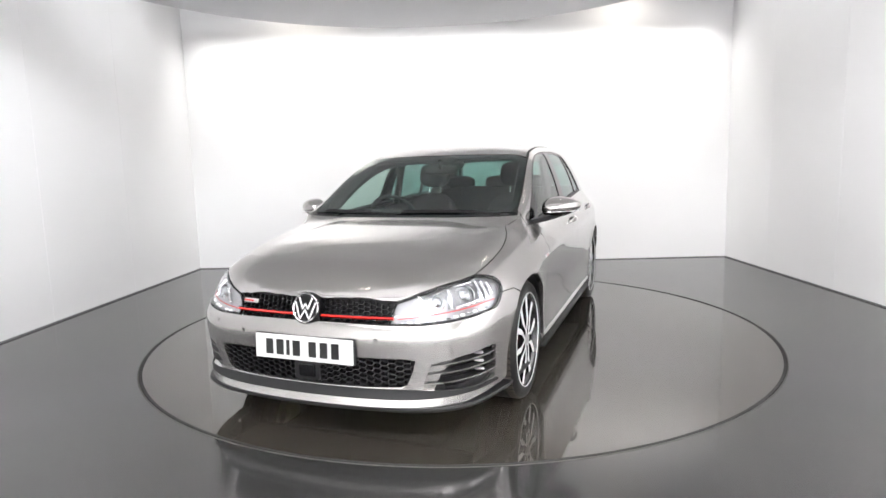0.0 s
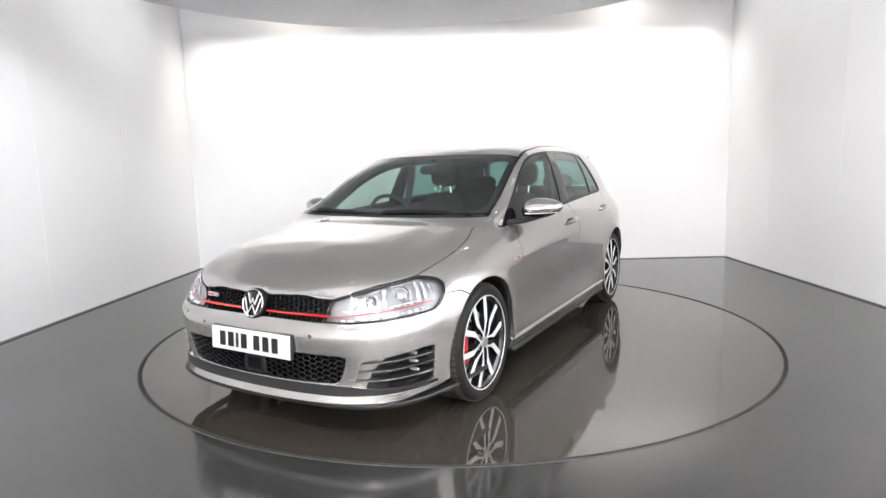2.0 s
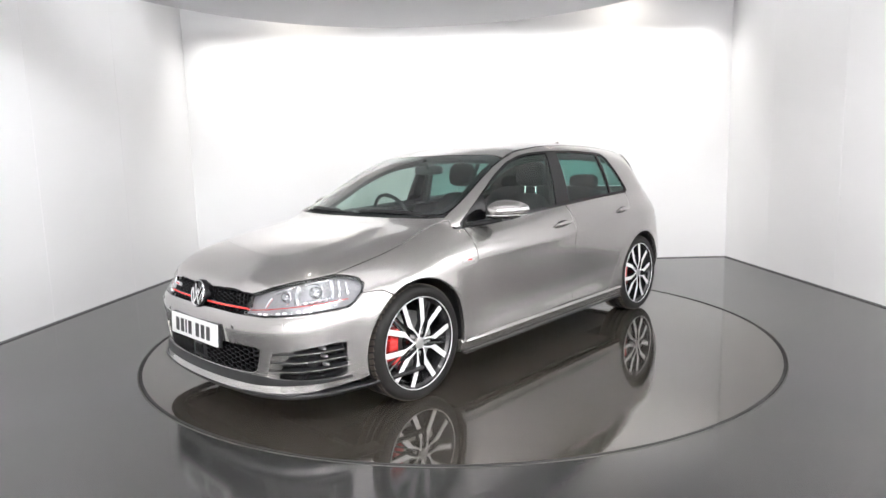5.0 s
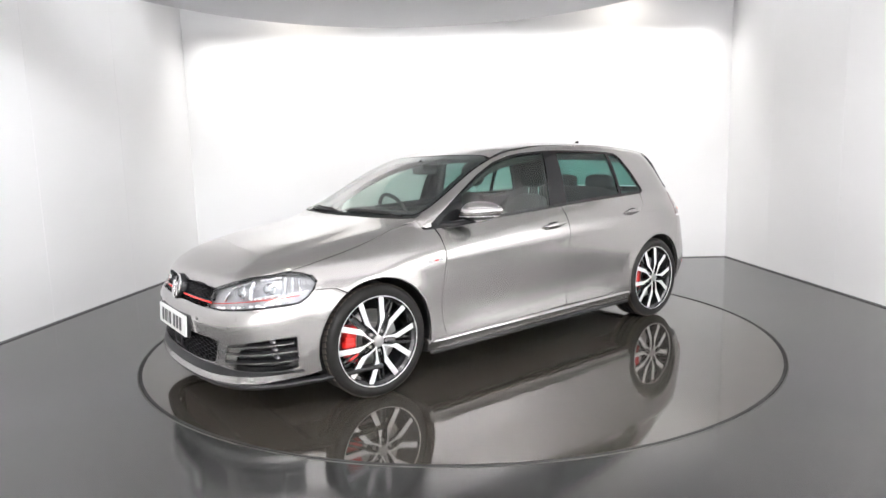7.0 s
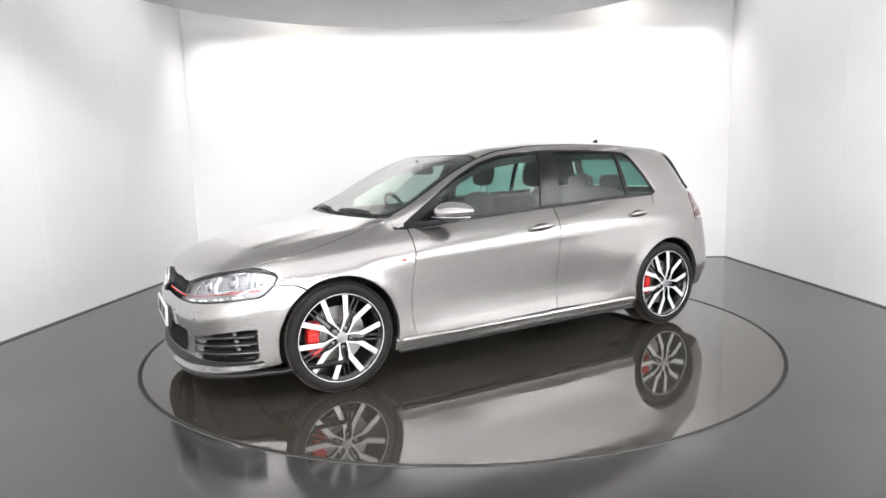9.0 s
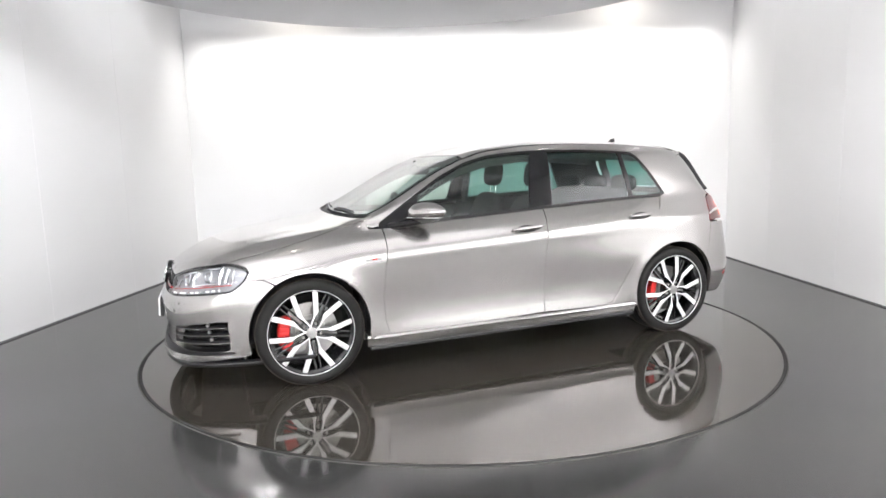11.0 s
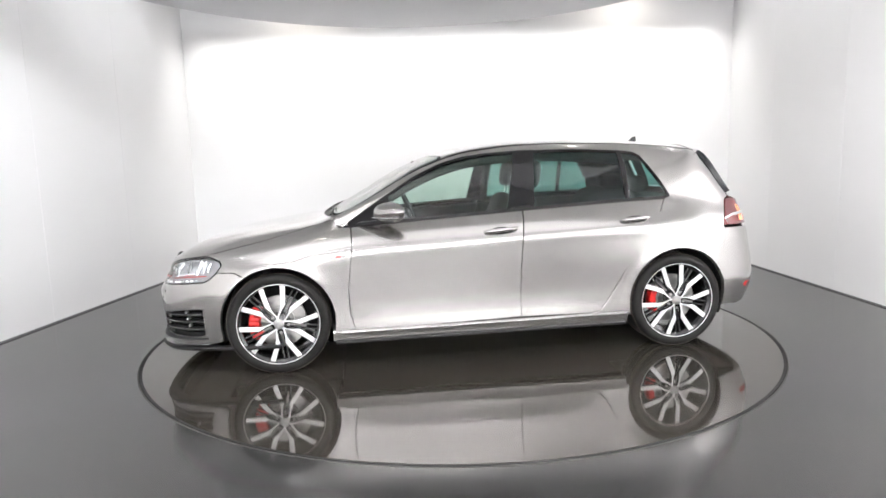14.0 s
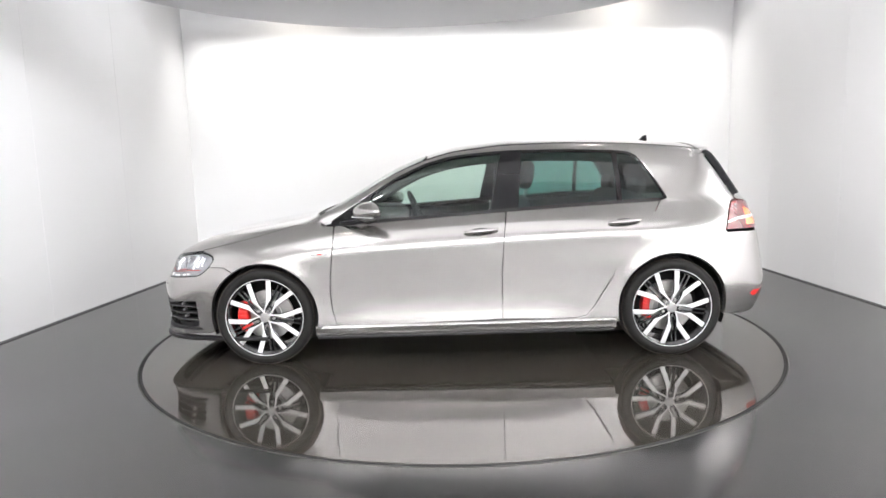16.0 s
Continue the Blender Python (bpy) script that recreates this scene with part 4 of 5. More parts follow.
# grille between the lamps
GR = [on_nose(0, 0.572), on_nose(0.2, 0.570), on_nose(0.40, 0.565), on_nose(0.415, 0.61), on_nose(0.425, 0.652)]
gr_top = [on_nose(y, 0.664) for y in (0.3, 0.2, 0.1, 0.0)]
gr_loop = mirrored(GR + gr_top)
grille = panel("grille", gr_loop, NOSE, M_BLACK, car, offset=-0.035, thick=0.005, res=0.05, gap=-0.01, label="black honeycomb radiator grille with red strip")
part("honeycomb", hex_grid(gr_loop, 0.026, 0.0205, 0.18, 0.024, 0.008), M_GLOSS, grille)["kind"] = "stuff"
for side in (1, -1):
    pts = [on_nose(y, 0.590 - 0.004 * y) for y in np.linspace(0.055, 0.425, 16)]
    if side < 0:
        pts = mirror_y(pts)
    part("red_strip", ribbon(pts, 0.0085, thick=0.012, lift=0.004), M_REDLINE, grille, "red grille strip", True)
    part("chrome_strip", ribbon([p + Vector((0, 0, 0.009)) for p in pts], 0.004, thick=0.01, lift=0.003), M_GLOSS, grille)
p = on_nose(-0.345, 0.632)
b = box(-0.004, -0.045, -0.010, 0.006, 0.045, 0.010, 0.002)
part("badge", b, M_SATIN, grille, "small silver and red badge bar", m=Matrix.Translation(p) @ pose(0, 0, 0, 0, -16, -9))
b = box(-0.004, -0.042, -0.004, 0.008, 0.020, 0.003, 0.001)
part("badge_inlay", b, M_REDLINE, grille, m=Matrix.Translation(p) @ pose(0, 0, 0, 0, -16, -9))

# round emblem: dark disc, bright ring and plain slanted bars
EMB = Matrix.Translation((2.108, 0, 0.622)) @ pose(0, 0, 0, 0, 90 - 14, 0) @ Matrix.Scale(1.14, 4)
emblem = part("emblem", lathe([(0.0001, -0.03), (0.067, -0.03), (0.067, 0.004), (0.0645, 0.008), (0.0001, 0.008)], 48), M_GLOSS, car, "round chrome front emblem on black disc", True, m=EMB)
part("ring", lathe([(0.061, 0.006), (0.061, 0.013), (0.058, 0.016), (0.054, 0.013), (0.054, 0.006)], 48), M_CHROME, emblem, smooth=True)
for y0, x0, y1, x1 in ((-0.030, -0.040, -0.012, 0.004), (0.030, -0.040, 0.012, 0.004), (-0.012, 0.004, 0.0, -0.018), (0.012, 0.004, 0.0, -0.018), (-0.046, -0.020, -0.022, 0.046), (0.046, -0.020, 0.022, 0.046), (-0.022, 0.046, 0.0, 0.008), (0.022, 0.046, 0.0, 0.008)):
    a, c = Vector((x0, y0, 0.011)), Vector((x1, y1, 0.011))
    d = c - a
    b = box(-d.length / 2 - 0.003, -0.0042, -0.003, d.length / 2 + 0.003, 0.0042, 0.003, 0.001)
    part("emblem_bar", b, M_CHROME, emblem, m=Matrix.Translation((a + c) / 2) @ pose(0, 0, 0, 0, 0, math.degrees(math.atan2(d.y, d.x))))

# number plate with plain bars for its characters
PL = Matrix.Translation((2.163, 0, 0.441)) @ pose(0, 0, 0, 0, -3, 0)
plate = part("number_plate", box(-0.012, -0.262, -0.057, 0.0, 0.262, 0.057, 0.003), M_PLATE, car, "white number plate with black bars", m=PL)
part("plate_holder", box(-0.03, -0.266, -0.061, -0.010, 0.266, 0.061, 0.004), M_INK, plate)
for y in (-0.182, -0.124, -0.080, -0.034, 0.052, 0.112, 0.172):
    w = 0.018 if abs(y + 0.080) < 0.001 else 0.040
    part("plate_bar", box(-0.001, y - w / 2, -0.036, 0.0012, y + w / 2, 0.036), M_INK, plate)
# sensor box in the intake
b = box(2.09, -0.075, 0.282, 2.135, 0.065, 0.372, 0.012)
part("sensor_box", b, M_BLACK, bumper, "black sensor box in the intake", True)
b = box(2.13, -0.045, 0.30, 2.139, 0.045, 0.362, 0.006)
part("sensor_window", b, M_GLOSS, bumper)
# parking sensors and washer flaps
for y, z in ((0.62, 0.485), (-0.62, 0.485), (0.36, 0.50), (-0.36, 0.50)):
    p = on_nose(y, z)
    _, _, idx, _ = SKIN.find_nearest(p)
    n = smooth_normal(p, idx, Vector((1, 0, 0)))
    b = lathe([(0.0001, 0.002), (0.009, 0.002), (0.0105, 0.0), (0.0105, -0.004)], 20)
    b.transform(Matrix.Translation(p) @ n.to_track_quat("Z", "Y").to_matrix().to_4x4())
    part("parking_sensor", b, M_PAINT, bumper, smooth=True)
for side in (1, -1):
    loop = [on_nose(0.54, 0.532), on_nose(0.66, 0.540), on_nose(0.665, 0.522), on_nose(0.55, 0.514)]
    if side < 0:
        loop = mirror_y(loop)
    panel("washer_flap", loop, NOSE, M_PAINT, bumper, offset=0.0022, thick=0.004, res=0.03, roll=0.001)

# headlamps
for side in (1, -1):
    loop = lamp_loop if side > 0 else mirror_y(lamp_loop)
    lamp = panel("headlight", loop, NOSE, M_HOUSE, car, offset=-0.024, thick=-0.019, res=0.03, gap=0.002, label="clear headlamp with projector lenses and red line")
    lens = panel("lens", loop, NOSE, M_LENS, lamp, thick=0.004, res=0.03, label="clear lamp cover")
    lens.visible_shadow = False
    ring = shrunk(dense(np.array([NOSE.flat(p) for p in loop]), 0.03), 0.010)
    panel("lamp_rim", loop, NOSE, M_GLOSS, lamp, holes=[[NOSE.cast(*q)[0] for q in ring]], offset=-0.004, thick=0.012, res=0.02, gap=0.001)

    flat = np.array([NOSE.flat(p) for p in lamp_loop])
    s0, s1 = flat[:, 0].min(), flat[:, 0].max()

    def at(f, g, deep):
        """A point inside the lamp: f from its inner to its outer end, g from its lower to its upper edge."""
        s = s0 + (s1 - s0) * f
        zs = []
        for p, q in zip(flat, np.roll(flat, -1, 0)):
            if (p[0] - s) * (q[0] - s) < 0:
                zs.append(p[1] + (q[1] - p[1]) * (s - p[0]) / (q[0] - p[0]))
        p, n = NOSE.cast(s, min(zs) + (max(zs) - min(zs)) * g)
        p = p - n * deep
        return Vector((p.x, p.y * side, p.z)), Vector((n.x, n.y * side, n.z))

    for f, g, r in ((0.36, 0.60, 0.030), (0.60, 0.62, 0.036)):
        c, n = at(f, g, 0.026)
        q = Matrix.Translation(c) @ (n + Vector((0.6, 0, 0))).to_track_quat("Z", "Y").to_matrix().to_4x4()
        b = lathe([(r * 1.36, 0.010), (r * 1.26, 0.013), (r * 1.10, -0.008), (r * 1.02, -0.016)], 32)
        b.transform(q)
        part("projector_ring", b, M_BOWL, lamp, smooth=True)
        b = lathe([(r, -0.016), (r * 0.93, 0.0), (r * 0.7, 0.010), (r * 0.35, 0.015), (0.0001, 0.017)], 32)
        b.transform(q)
        part("projector_lens", b, M_PROJECTOR, lamp, "dark projector lens", True)
    # chrome reflector fins round the projectors
    for f0, g0, f1, g1, r in ((0.20, 0.36, 0.25, 0.66, 0.008), (0.46, 0.34, 0.47, 0.86, 0.013), (0.27, 0.80, 0.44, 0.90, 0.006), (0.74, 0.34, 0.73, 0.86, 0.012), (0.80, 0.40, 0.79, 0.84, 0.010), (0.86, 0.46, 0.85, 0.80, 0.008), (0.50, 0.36, 0.72, 0.38, 0.008), (0.52, 0.92, 0.70, 0.90, 0.006)):
        a, n = at(f0, g0, 0.018)
        c, _ = at(f1, g1, 0.018)
        mid, _ = at((f0 + f1) / 2, (g0 + g1) / 2, 0.014)
        part("reflector", tube([a, mid, c], r), M_BOWL, lamp, smooth=True)
    for i in range(13):
        c, n = at(0.10 + 0.055 * i, 0.13, 0.015)
        b = pillow(0, 0, 0, 0.012, 0.020, 0.010, 4, nu=12, nv=8)
        b.transform(Matrix.Translation(c) @ pose(0, 0, 0, 0, 0, math.degrees(math.atan2(n.y, n.x))))
        part("led_segment", b, M_DRL if i % 3 else M_BOWL, lamp, smooth=True)
    strip = [at(f, 0.27, 0.009)[0] for f in np.linspace(0.07, 0.86, 16)]
    part("red_line", tube(strip, 0.0023), M_REDLINE, lamp, "thin red line through the lamp", True)

# ---- tail of the car ----
def on_tail(y, z):
    return SKIN.ray_cast(Vector((-3, y, z)), Vector((1, 0, 0)))[0] or on_side(-1.7, z)


tail_low = [on_tail(y, 0.255) for y in (0.0, 0.3, 0.55, 0.68)] + [on_side(-1.80, 0.25), on_side(-1.665, 0.262)]
tail_arch = arc(-HALF_BASE, 0.330, 0.348, 191, 141)
tail_top = line_side((-1.608, 0.577), (-1.652, 0.70), (-1.667, 0.798)) + [on_side(-1.75, 0.797), on_tail(0.60, 0.79), on_tail(0.52, 0.62), on_tail(0.3, 0.615), on_tail(0, 0.615)]
rear_bumper = panel("rear_bumper", mirrored(tail_low + tail_arch + tail_top), TAIL, M_PAINT, car, thick=0.03)
for side in (1, -1):
    loop = [on_side(-1.845, 0.385), on_side(-1.87, 0.408), on_tail(0.58, 0.412), on_tail(0.58, 0.372), on_side(-1.87, 0.366)]
    if side < 0:
        loop = mirror_y(loop)
    panel("reflector_strip", loop, TAIL, M_REFLECTOR, rear_bumper, offset=0.003, thick=0.008, res=0.03, label="red rear reflector")
diff = mirrored([on_tail(0, 0.25), on_tail(0.4, 0.25), on_tail(0.46, 0.30), on_tail(0.42, 0.33), on_tail(0, 0.34)])
panel("diffuser", diff, TAIL, M_BLACK, rear_bumper, offset=0.004, res=0.05)
hatch_loop = mirrored([on_tail(0, 0.62), on_tail(0.3, 0.62), on_tail(0.515, 0.625), on_tail(0.56, 0.80), on_tail(0.56, 0.985), on_tail(0.635, 0.990), on_side(-1.782, 1.0), on_side(-1.765, 1.045)] + [on_tail(0.55, 1.04), on_tail(0.3, 1.03), on_tail(0, 1.03)])
hatch = panel("tailgate", hatch_loop, TAIL, M_PAINT, car, res=0.04)
glass_half = [on_tail(0, 1.034), on_tail(0.3, 1.034), on_tail(0.56, 1.044), on_side(-1.762, 1.055), on_side(-1.708, 1.14), on_side(-1.66, 1.22), on_side(-1.625, 1.275), on_tail(0.5, 1.30), on_tail(0.3, 1.325), on_tail(0, 1.335)]
rg = panel("rear_window", mirrored(glass_half), TAIL, M_TINT, hatch, res=0.06, thick=0.004, label="dark tinted rear window")
rg.visible_shadow = False
for side in (1, -1):
    loop = [on_side(-1.658, 0.812), on_side(-1.684, 0.88), on_side(-1.738, 0.982), on_side(-1.775, 0.992), on_tail(0.64, 0.984), on_tail(0.568, 0.98), on_tail(0.568, 0.806), on_side(-1.75, 0.812)]
    stripe = [on_side(-1.675, 0.850), on_side(-1.68, 0.868), on_side(-1.76, 0.892), on_tail(0.60, 0.90), on_tail(0.60, 0.878), on_side(-1.76, 0.870)]
    lit = [on_side(-1.815, 0.832), on_side(-1.825, 0.95), on_tail(0.63, 0.93), on_tail(0.60, 0.83)]
    if side < 0:
        loop, stripe, lit = mirror_y(loop), mirror_y(stripe), mirror_y(lit)
    lampt = panel("tail_light", loop, TAIL, M_TAIL, car, res=0.03, thick=0.03, label="dark red tail lamp with a pale stripe")
    panel("pale_stripe", stripe, TAIL, M_SATIN, lampt, offset=0.002, thick=0.004, res=0.03)
    panel("lit_segment", lit, TAIL, M_TAIL_LIT, lampt, offset=0.001, thick=0.003, res=0.03, label="glowing red lamp segment")
# roof spoiler with black side blades
b = bmesh.new()
rows_ = []
for i in range(33):
    y = -0.555 + 1.11 * i / 32
    xe = -1.82 + 0.62 * abs(y) ** 1.75
    x0 = -1.585
    za, zb = on_top(x0, min(0.52, abs(y))).z, 1.350 - 0.12 * abs(y) ** 2
    if abs(y) > 0.52:
        za -= 0.02
    n = 6
    top = [(x0 + (xe - x0) * k / n, za + 0.004 + (zb - za) * (k / n) ** 1.3) for k in range(n + 1)]
    low = [(xe + 0.006, zb - 0.022), (xe + 0.6 * (x0 - xe), zb - 0.04), (x0, za - 0.03)]
    rows_.append([b.verts.new((x, y, z)) for x, z in top + low])
for r, q in zip(rows_, rows_[1:]):
    m_ = len(r)
    for k in range(m_):
        b.faces.new((r[k], r[(k + 1) % m_], q[(k + 1) % m_], q[k]))
b.faces.new(rows_[0])
b.faces.new(rows_[-1])
bmesh.ops.recalc_face_normals(b, faces=b.faces[:])
spoiler = part("roof_spoiler", b, M_PAINT, hatch, "grey roof spoiler", True)
b = bmesh.new()
rows_ = []
for x, z, reach in ((-1.622, 1.312, 0.030), (-1.640, 1.285, 0.040), (-1.672, 1.225, 0.042), (-1.720, 1.145, 0.040), (-1.772, 1.058, 0.036), (-1.792, 1.022, 0.032)):
    p = on_side(x, z)
    rows_.append([b.verts.new(p + Vector(d)) for d in ((0.012, 0.007, 0.0), (-reach * 0.6, 0.004, 0.012), (-reach, -0.012, 0.016), (-reach, -0.024, 0.016), (0.012, -0.018, 0.0))])
for q0, q1 in zip(rows_, rows_[1:]):
    for k in range(5):
        b.faces.new((q0[k], q0[(k + 1) % 5], q1[(k + 1) % 5], q1[k]))
b.faces.new(rows_[0])
b.faces.new(rows_[-1][::-1])
bmesh.ops.recalc_face_normals(b, faces=b.faces[:])
blades = pair("side_blade", b, M_GLOSS, (hatch, hatch), "gloss black blade beside the rear window")
# aerial fin
b = bmesh.new()
base = on_top(-1.36, 0).z - 0.012
sec = [(-1.30, 0.0, 0.006), (-1.34, 0.020, 0.016), (-1.375, 0.055, 0.010), (-1.40, 0.062, 0.004), (-1.405, 0.0, 0.016)]
prof = []
for s_, z_ in ((-1, 0), (1, 0)):
    prof.append([b.verts.new((x, s_ * w, base + h)) for x, h, w in sec])
for k in range(len(sec) - 1):
    b.faces.new((prof[0][k], prof[0][k + 1], prof[1][k + 1], prof[1][k]))
b.faces.new(prof[0])
b.faces.new(prof[1][::-1])
bmesh.ops.recalc_face_normals(b, faces=b.faces[:])
part("aerial", b, M_GLOSS, car, "small dark roof aerial fin")

# ---- door mirrors ----
b = pillow(0, 0, 0, 0.24, 0.235, 0.128, 2.08, nu=36, nv=22)
for v in b.verts:
    x, y, z = v.co
    v.co.x = (x * 0.95 if x > 0 else x * 0.50) * (1.0 - 0.25 * max(0, y / 0.117))
    v.co.z = z * (1.0 - 0.30 * (y / 0.117)) + 0.008 * y / 0.117
    v.co.x -= 0.045 * (y / 0.117)
b.transform(Matrix.Translation((0.585, 0.915, 0.987)))
low = b.copy()
bmesh.ops.bisect_plane(b, geom=b.verts[:] + b.edges[:] + b.faces[:], plane_co=(0.62, 0, 0.963), plane_no=(0.12, 0, 1), clear_inner=True)
bmesh.ops.bisect_plane(low, geom=low.verts[:] + low.edges[:] + low.faces[:], plane_co=(0.62, 0, 0.959), plane_no=(0.12, 0, 1), clear_outer=True)
for bb in (b, low):
    bmesh.ops.holes_fill(bb, edges=[e for e in bb.edges if e.is_boundary], sides=0)
mirrors = pair("door_mirror", b, M_PAINT, (car, car), "grey door mirror with black foot and silver strip")
pair("mirror_lower", low, M_GLOSS, mirrors)
b = tube([(0.590 + 0.118 * math.cos(a) ** 0.7 * (1 - 0.25 * max(0, math.sin(a))) - 0.045 * math.sin(a), 0.915 + 0.112 * math.sin(a), 0.961) for a in np.linspace(-0.6, 1.5, 14)], 0.0032)
pair("indicator_strip", b, M_CHROME, mirrors, "bright indicator strip")
b = pillow(0.562, 0.905, 0.985, 0.012, 0.14, 0.075, 4)
pair("mirror_glass", b, M_CHROME, mirrors)
b = tube([(0.80, 0.755, 0.903), (0.74, 0.80, 0.910), (0.68, 0.85, 0.925), (0.63, 0.89, 0.94)], 0.026)
for v in b.verts:
    v.co.z = 0.92 + (v.co.z - 0.92) * 0.75
pair("mirror_foot", b, M_BLACK, mirrors)
# small badge on each wing
b = ribbon(line_side((0.985, 0.722), (0.945, 0.725), (0.885, 0.728)), 0.012, lift=0.003)
pair("wing_badge", b, M_SATIN, wings, "thin silver and red wing badge")
b = ribbon(line_side((0.945, 0.727), (0.915, 0.728)), 0.008, lift=0.0045)
pair("wing_badge_inlay", b, M_REDLINE, wings)

# ---- wheels ----
RIM_R = 0.252
ARMS = [62, -10, -82, -154, 134]


def spoke_mesh(strips):
    """One double arm of the alloy wheel, pointing along +z, outside towards +y."""
    b = bmesh.new()
    for s in (1, -1):
        path = [(0.026, 36, 0.012, 0.001), (0.042, 32, 0.011, 0.002), (0.060, 24.5, 0.0115, 0.003), (0.086, 18, 0.013, 0.002), (0.104, 15.2, 0.019, 0.001), (0.122, 14.0, 0.031, 0.0), (0.132, 14.1, 0.0345, -0.001), (0.248, 20.4, 0.036, -0.008)]
        rr = []
        for r, a, w, y in path:
            a = radians(a) * s
            c = Vector((r * math.sin(a), 0, r * math.cos(a)))
            t = Vector((math.cos(a), 0, -math.sin(a)))
            rr.append([b.verts.new(c + t * (0.9 * w * k) + Vector((0, y + h, 0))) for k, h in ((-0.5, -0.03), (-0.5, -0.003), (-0.40, 0), (0.40, 0), (0.5, -0.003), (0.5, -0.03))])
        for p_, q_ in zip(rr, rr[1:]):
            for k in strips:
                b.faces.new((p_[k], p_[k + 1], q_[k + 1], q_[k]))
    bmesh.ops.delete(b, geom=[v for v in b.verts if not v.link_faces], context="VERTS")
    bmesh.ops.recalc_face_normals(b, faces=b.faces[:])
    if len(strips) == 3 and sum(f.normal.y for f in b.faces if abs(f.normal.y) > 0.7) < 0:
        bmesh.ops.reverse_faces(b, faces=b.faces[:])
    return b


def inner_arm():
    b = bmesh.new()
    for s in (-1, 1):
        box(-0.006 + s * 0.014, -0.05, 0.05, 0.006 + s * 0.014, -0.028, 0.24, 0.002, b)
    return b


tyre_prof = [(0.250, 0.105), (0.262, 0.112), (0.285, 0.116), (0.303, 0.110), (0.311, 0.100), (0.3155, 0.090)]
grooves = []
for y0 in (0.082, 0.038, -0.004, -0.046):
    grooves += [(0.318, y0), (0.318, y0 - 0.030), (0.311, y0 - 0.032), (0.311, y0 - 0.039)]
tyre_prof += grooves + [(0.3155, -0.092), (0.303, -0.110), (0.262, -0.112), (0.245, -0.10)]
barrel_prof = [(0.2525, 0.1075), (0.2535, 0.1115), (0.2515, 0.113), (0.2490, 0.110), (0.2470, 0.098), (0.232, 0.085), (0.222, 0.03), (0.225, -0.09), (0.25, -0.10)]
for hx, hy in ((HALF_BASE, 0.752), (-HALF_BASE, 0.746)):
    for side in (1, -1):
        m = pose(hx, hy * side, HUB_Z) if side > 0 else pose(hx, hy * side, HUB_Z) @ pose(0, 0, 0, 0, 0, 180)
        lip = lathe(barrel_prof[:4], 96, axis="Y")
        wheel = part("wheel", lip, M_ALLOY, car, "five double-spoke black and silver alloy wheel", True, m=m)
        part("barrel", lathe(barrel_prof[3:], 64, axis="Y"), M_ALLOY_DARK, wheel, smooth=True)
        tyre = part("tyre", lathe(tyre_prof, 96, axis="Y"), M_RUBBER, wheel, "black low-profile tyre", True)
        tb = bmesh.new()
        for i in range(60):
            for y0, tilt in ((0.083, 18), (-0.086, -18)):
                mm = pose(0, 0, 0, 0, 6.0 * i, 0) @ pose(0, y0 * 0.86, 0.3172, 0, 0, tilt)
                box(-0.0125, -0.020, -0.004, 0.0125, 0.020, 0.0012, 0, tb, mm)
        tagged(part("tread", tb, M_TREAD, tyre), kind="stuff")
        for a in ARMS:
            ang = 90 - a if side > 0 else a + 90
            spoke = part("spoke", spoke_mesh((1, 2, 3)), M_ALLOY, wheel, "machined silver double spoke", m=pose(0, 0.102, 0, 0, -ang if side > 0 else ang + 180, 0))
            part("spoke_flank", spoke_mesh((0, 4)), M_ALLOY_DARK, spoke, "black spoke flanks")
            part("inner_arm", inner_arm(), M_ALLOY_DARK, wheel, m=pose(0, 0.102, 0, 0, -ang if side > 0 else ang + 180, 0))
            bl = lathe([(0.0001, 0.004), (0.008, 0.004), (0.009, -0.012)], 10, axis="Y")
            part("bolt", bl, M_STEEL, wheel, m=pose(0, 0.09, 0, 0, -ang if side > 0 else ang + 180, 0) @ pose(0, 0, 0.056))
        part("hub", lathe([(0.0001, 0.0), (0.045, 0.0), (0.058, -0.008), (0.064, -0.06)], 40, axis="Y"), M_ALLOY_DARK, wheel, smooth=True, m=pose(0, 0.092, 0))
        part("centre_cap", lathe([(0.0001, 0.006), (0.026, 0.006), (0.031, 0.003), (0.032, -0.01)], 32, axis="Y"), M_STEEL, wheel, "silver hub cap", True, m=pose(0, 0.104, 0))
        mark = lathe([(0.0225, 0.0062), (0.0225, 0.0078), (0.0245, 0.0078), (0.0245, 0.0062)], 32, axis="Y")
        for x0, z0, x1, z1 in ((-0.016, 0.014, -0.007, -0.018), (0.016, 0.014, 0.007, -0.018), (-0.007, -0.018, 0.0, 0.0), (0.007, -0.018, 0.0, 0.0), (-0.008, 0.020, 0.0, 0.005), (0.008, 0.020, 0.0, 0.005)):
            reach = math.hypot(x1 - x0, z1 - z0)
            box(-0.0014, 0.006, -reach / 2, 0.0014, 0.0076, reach / 2, 0, mark, Matrix.Translation(((x0 + x1) / 2, 0, (z0 + z1) / 2)) @ pose(0, 0, 0, 0, math.degrees(math.atan2(x1 - x0, z1 - z0)), 0))
        part("cap_mark", mark, M_HOUSE, wheel, "dark ring and bars on the hub cap", m=pose(0, 0.104, 0))
        part("brake_disc", lathe([(0.06, 0.03), (0.09, 0.03), (0.092, 0.022), (0.165, 0.022), (0.165, 0.0), (0.06, 0.0)], 64, axis="Y"), M_STEEL, wheel, "grey steel brake disc", True)
        cal = bmesh.new()
        big = 1.0 if hx > 0 else 0.72
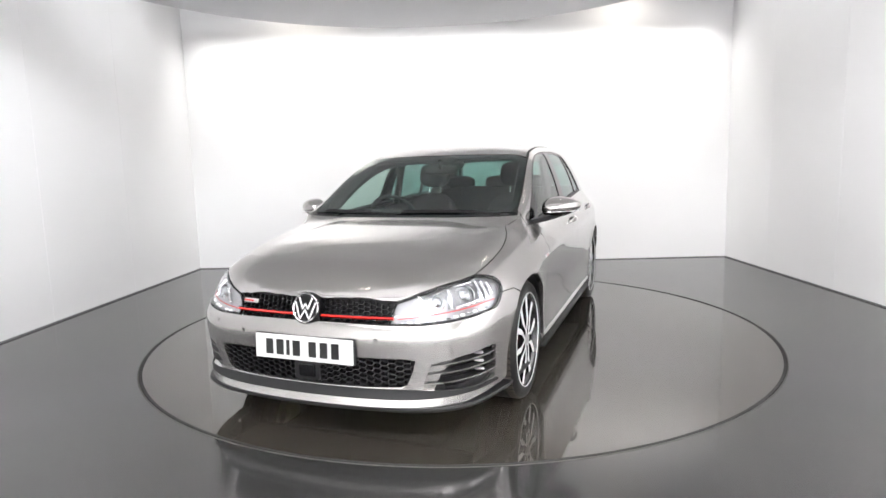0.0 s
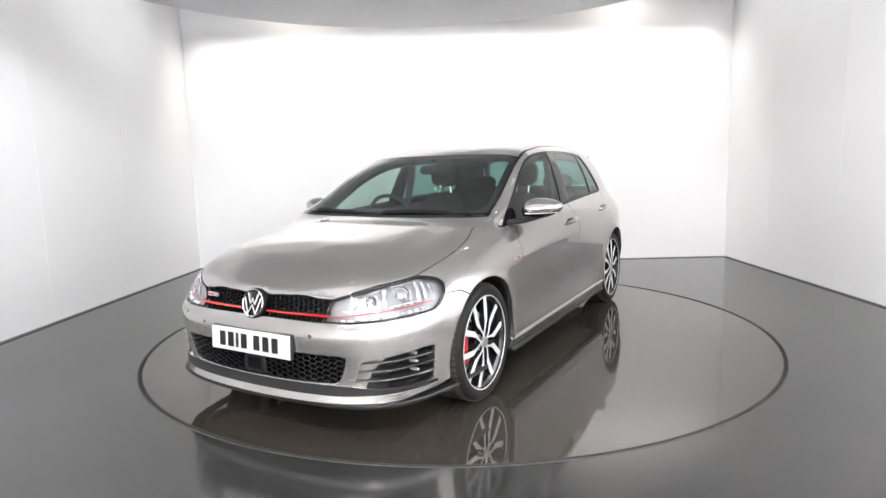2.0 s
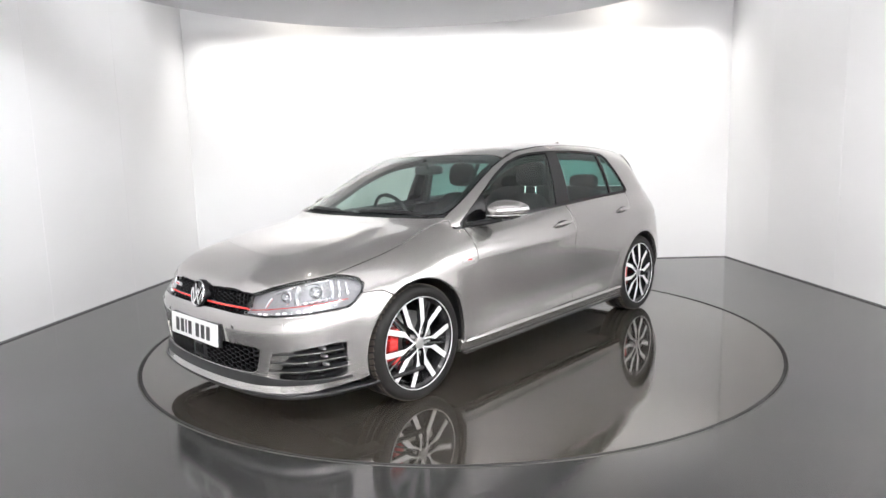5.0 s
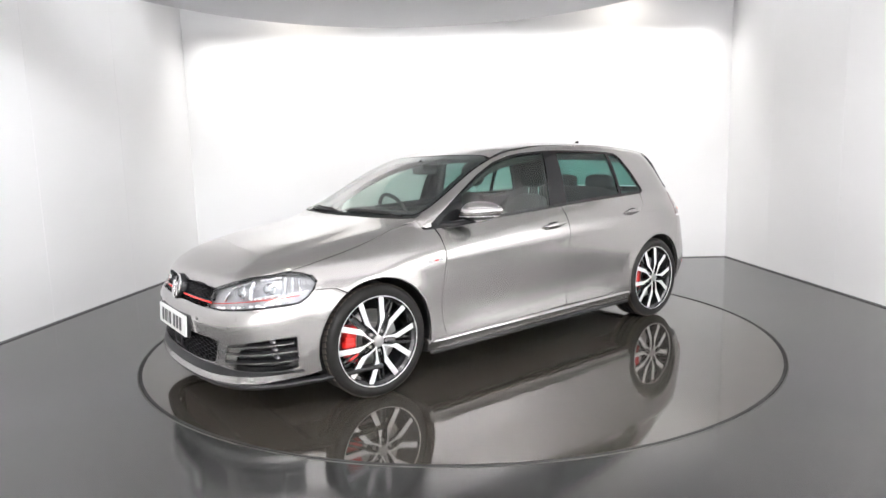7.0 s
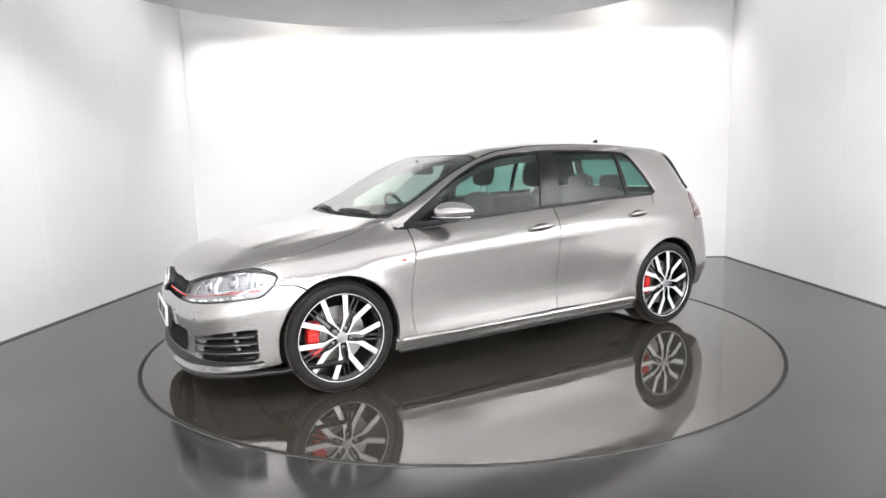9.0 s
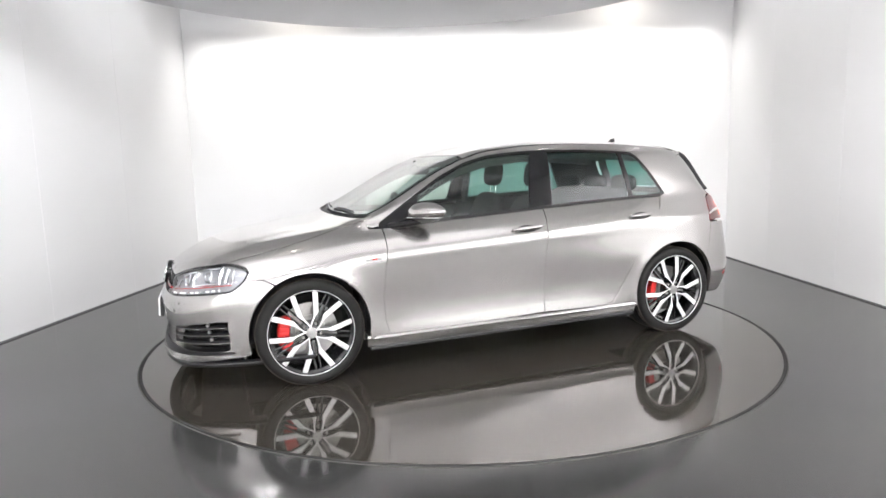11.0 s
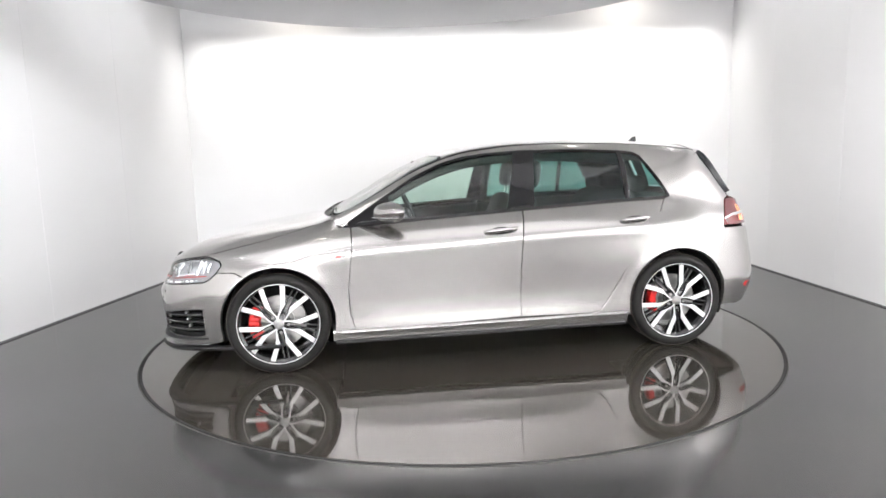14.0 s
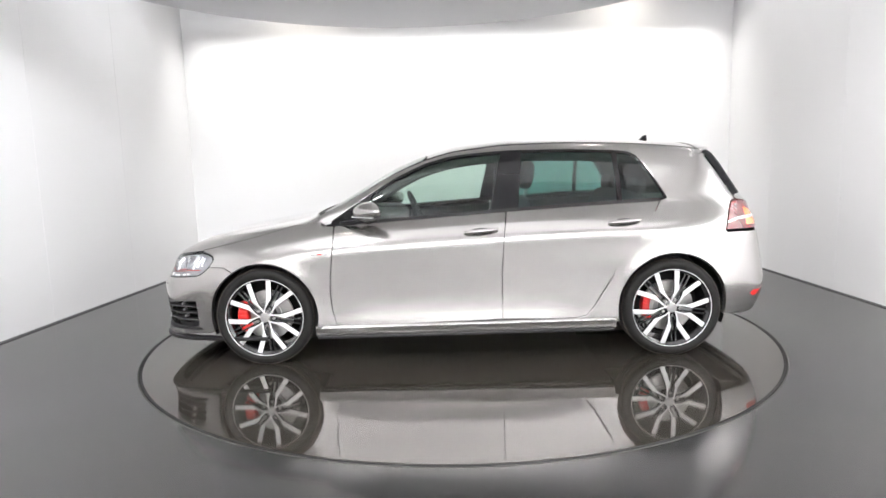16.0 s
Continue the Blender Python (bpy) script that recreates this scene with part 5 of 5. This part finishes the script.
        for a in np.linspace(-30, 30, 7) * big:
            pillow(0.155 * math.cos(radians(a)), 0.035, 0.155 * math.sin(radians(a)), 0.075 * big, 0.075, 0.05 * big, 4, cal, nu=14, nv=8)
        part("brake_caliper", cal, M_RED, wheel, "red painted brake caliper", True, m=pose(0, 0, 0, 0, 0, 0 if side > 0 else 180) @ (pose(0, 0.0, 0) if side > 0 else pose(0, -0.07, 0)))

# wheel housings and underside
for hx in (HALF_BASE, -HALF_BASE):
    b = lathe([(0.362, 0.872), (0.362, 0.50), (0.02, 0.50)], 48, axis="Y")
    bmesh.ops.bisect_plane(b, geom=b.verts[:] + b.edges[:] + b.faces[:], plane_co=(0, 0, -0.12), plane_no=(0, 0, 1), clear_inner=True)
    for v in b.verts:
        if v.co.y > 0.8:
            v.co.y = max(0.80, on_side(hx + v.co.x, HUB_Z + v.co.z).y - 0.025)
    other = flip(b)
    for bb in (b, other):
        part("wheel_housing", bb, M_BLACK, car, "black wheel arch liner", True, m=pose(hx, 0, HUB_Z))
under = bmesh.new()
for bx in ((-0.95, -0.80, 0.175, 0.95, 0.80, 0.27), (0.95, -0.48, 0.19, 1.68, 0.48, 0.62), (1.68, -0.66, 0.20, 1.96, 0.66, 0.56), (-1.70, -0.48, 0.22, -0.95, 0.48, 0.62), (-1.88, -0.66, 0.25, -1.70, 0.66, 0.62), (0.93, -0.70, 0.26, 0.99, 0.70, 0.89)):
    box(*bx, 0.01, under)
part("underbody", under, M_BLACK, car, "black underbody")

# ---- cabin ----
b = pillow(0.70, 0, 0.85, 0.52, 1.42, 0.20, 5)
pillow(0.62, -0.37, 0.935, 0.30, 0.40, 0.07, 3, b)
part("dashboard", b, M_CABIN, car, "dark dashboard", True)
ring = [Vector((0.185 * math.cos(a) * 0.0, 0.185 * math.cos(a), 0.185 * math.sin(a))) for a in np.linspace(0, 2 * math.pi, 40, endpoint=False)]
b = tube(ring, 0.015, closed=True)
for a in (0, 180, 270):
    tube([(0.02, 0, 0), (0.0, 0.18 * math.cos(radians(a)), 0.18 * math.sin(radians(a)))], 0.013, b)
pillow(0.02, 0, 0, 0.05, 0.12, 0.10, 3, b)
part("steering_wheel", b, M_CABIN, car, "black steering wheel", True, m=pose(0.36, -0.37, 0.885, 0, 24, 0))
b = pillow(0, 0, 0, 0.035, 0.24, 0.065, 4)
tube([(0.0, 0, 0.0), (0.06, 0, 0.06)], 0.012, b)
part("rear_view_mirror", b, M_CABIN, car, "black rear view mirror", True, m=pose(0.33, 0.0, 1.235, 0, -8, 12))
for y in (0.36, -0.36):
    b = pillow(-0.03, y, 0.46, 0.52, 0.50, 0.20, 4)
    seat = part("front_seat", b, M_CLOTH, car, "black front seat with headrest", True)
    b = pillow(0, 0, 0, 0.15, 0.49, 0.60, 3.6)
    for v in b.verts:
        v.co.y *= 1.0 - 0.28 * max(0, v.co.z / 0.30) ** 2
    b.transform(pose(-0.33, y, 0.745, 0, -17, 0))
    part("backrest", b, M_CLOTH, seat, smooth=True)
    b = pillow(0, 0, 0, 0.10, 0.26, 0.20, 3)
    b.transform(pose(-0.445, y, 1.185, 0, -10, 0))
    part("headrest", b, M_CLOTH, seat, smooth=True)
    b = bmesh.new()
    for d in (-0.05, 0.05):
        tube([(-0.435, y + d, 1.02), (-0.445, y + d, 1.12)], 0.006, b)
    part("headrest_posts", b, M_CHROME, seat, smooth=True)
b = pillow(-0.80, 0, 0.46, 0.50, 1.26, 0.20, 5)
bench = part("rear_bench", b, M_CLOTH, car, "black rear bench with headrests", True)
b = pillow(0, 0, 0, 0.16, 1.26, 0.62, 5)
b.transform(pose(-1.10, 0, 0.76, 0, -20, 0))
part("backrest", b, M_CLOTH, bench, smooth=True)
for y in (-0.38, 0, 0.38):
    part("headrest", pillow(-1.215, y, 1.095, 0.09, 0.27, 0.13, 3), M_CLOTH, bench, smooth=True)
part("parcel_shelf", box(-1.82, -0.60, 0.955, -1.20, 0.60, 0.985, 0.01), M_CABIN, car)
# thick inner linings along the tops of the windows
for s in (1, -1):
    b = tube([(x, s * (rail_y(x) - 0.055), rail_z(x) - 0.065) for x in np.linspace(0.85, -1.5, 26)], 0.045)
    part("roof_lining", b, M_HEADLINER, car, "dark lining above the side windows", True)
# pillar trims
b = bmesh.new()
for s in (1, -1):
    tube([(-0.30, 0.665 * s, 0.95), (-0.32, 0.60 * s, 1.31)], 0.03, b)
part("pillar_trim", b, M_CABIN, car, smooth=True)


# ---- what turns ----
def motions():
    rows = []
    for t, a in TURN:
        rows.append((t, pose(0, 0, 0, 0, 0, a)))
    walk(turntable, rows)
    walk(car, [(t, m @ pose(-0.055, -0.005, 0.0)) for t, m in rows])


motions()
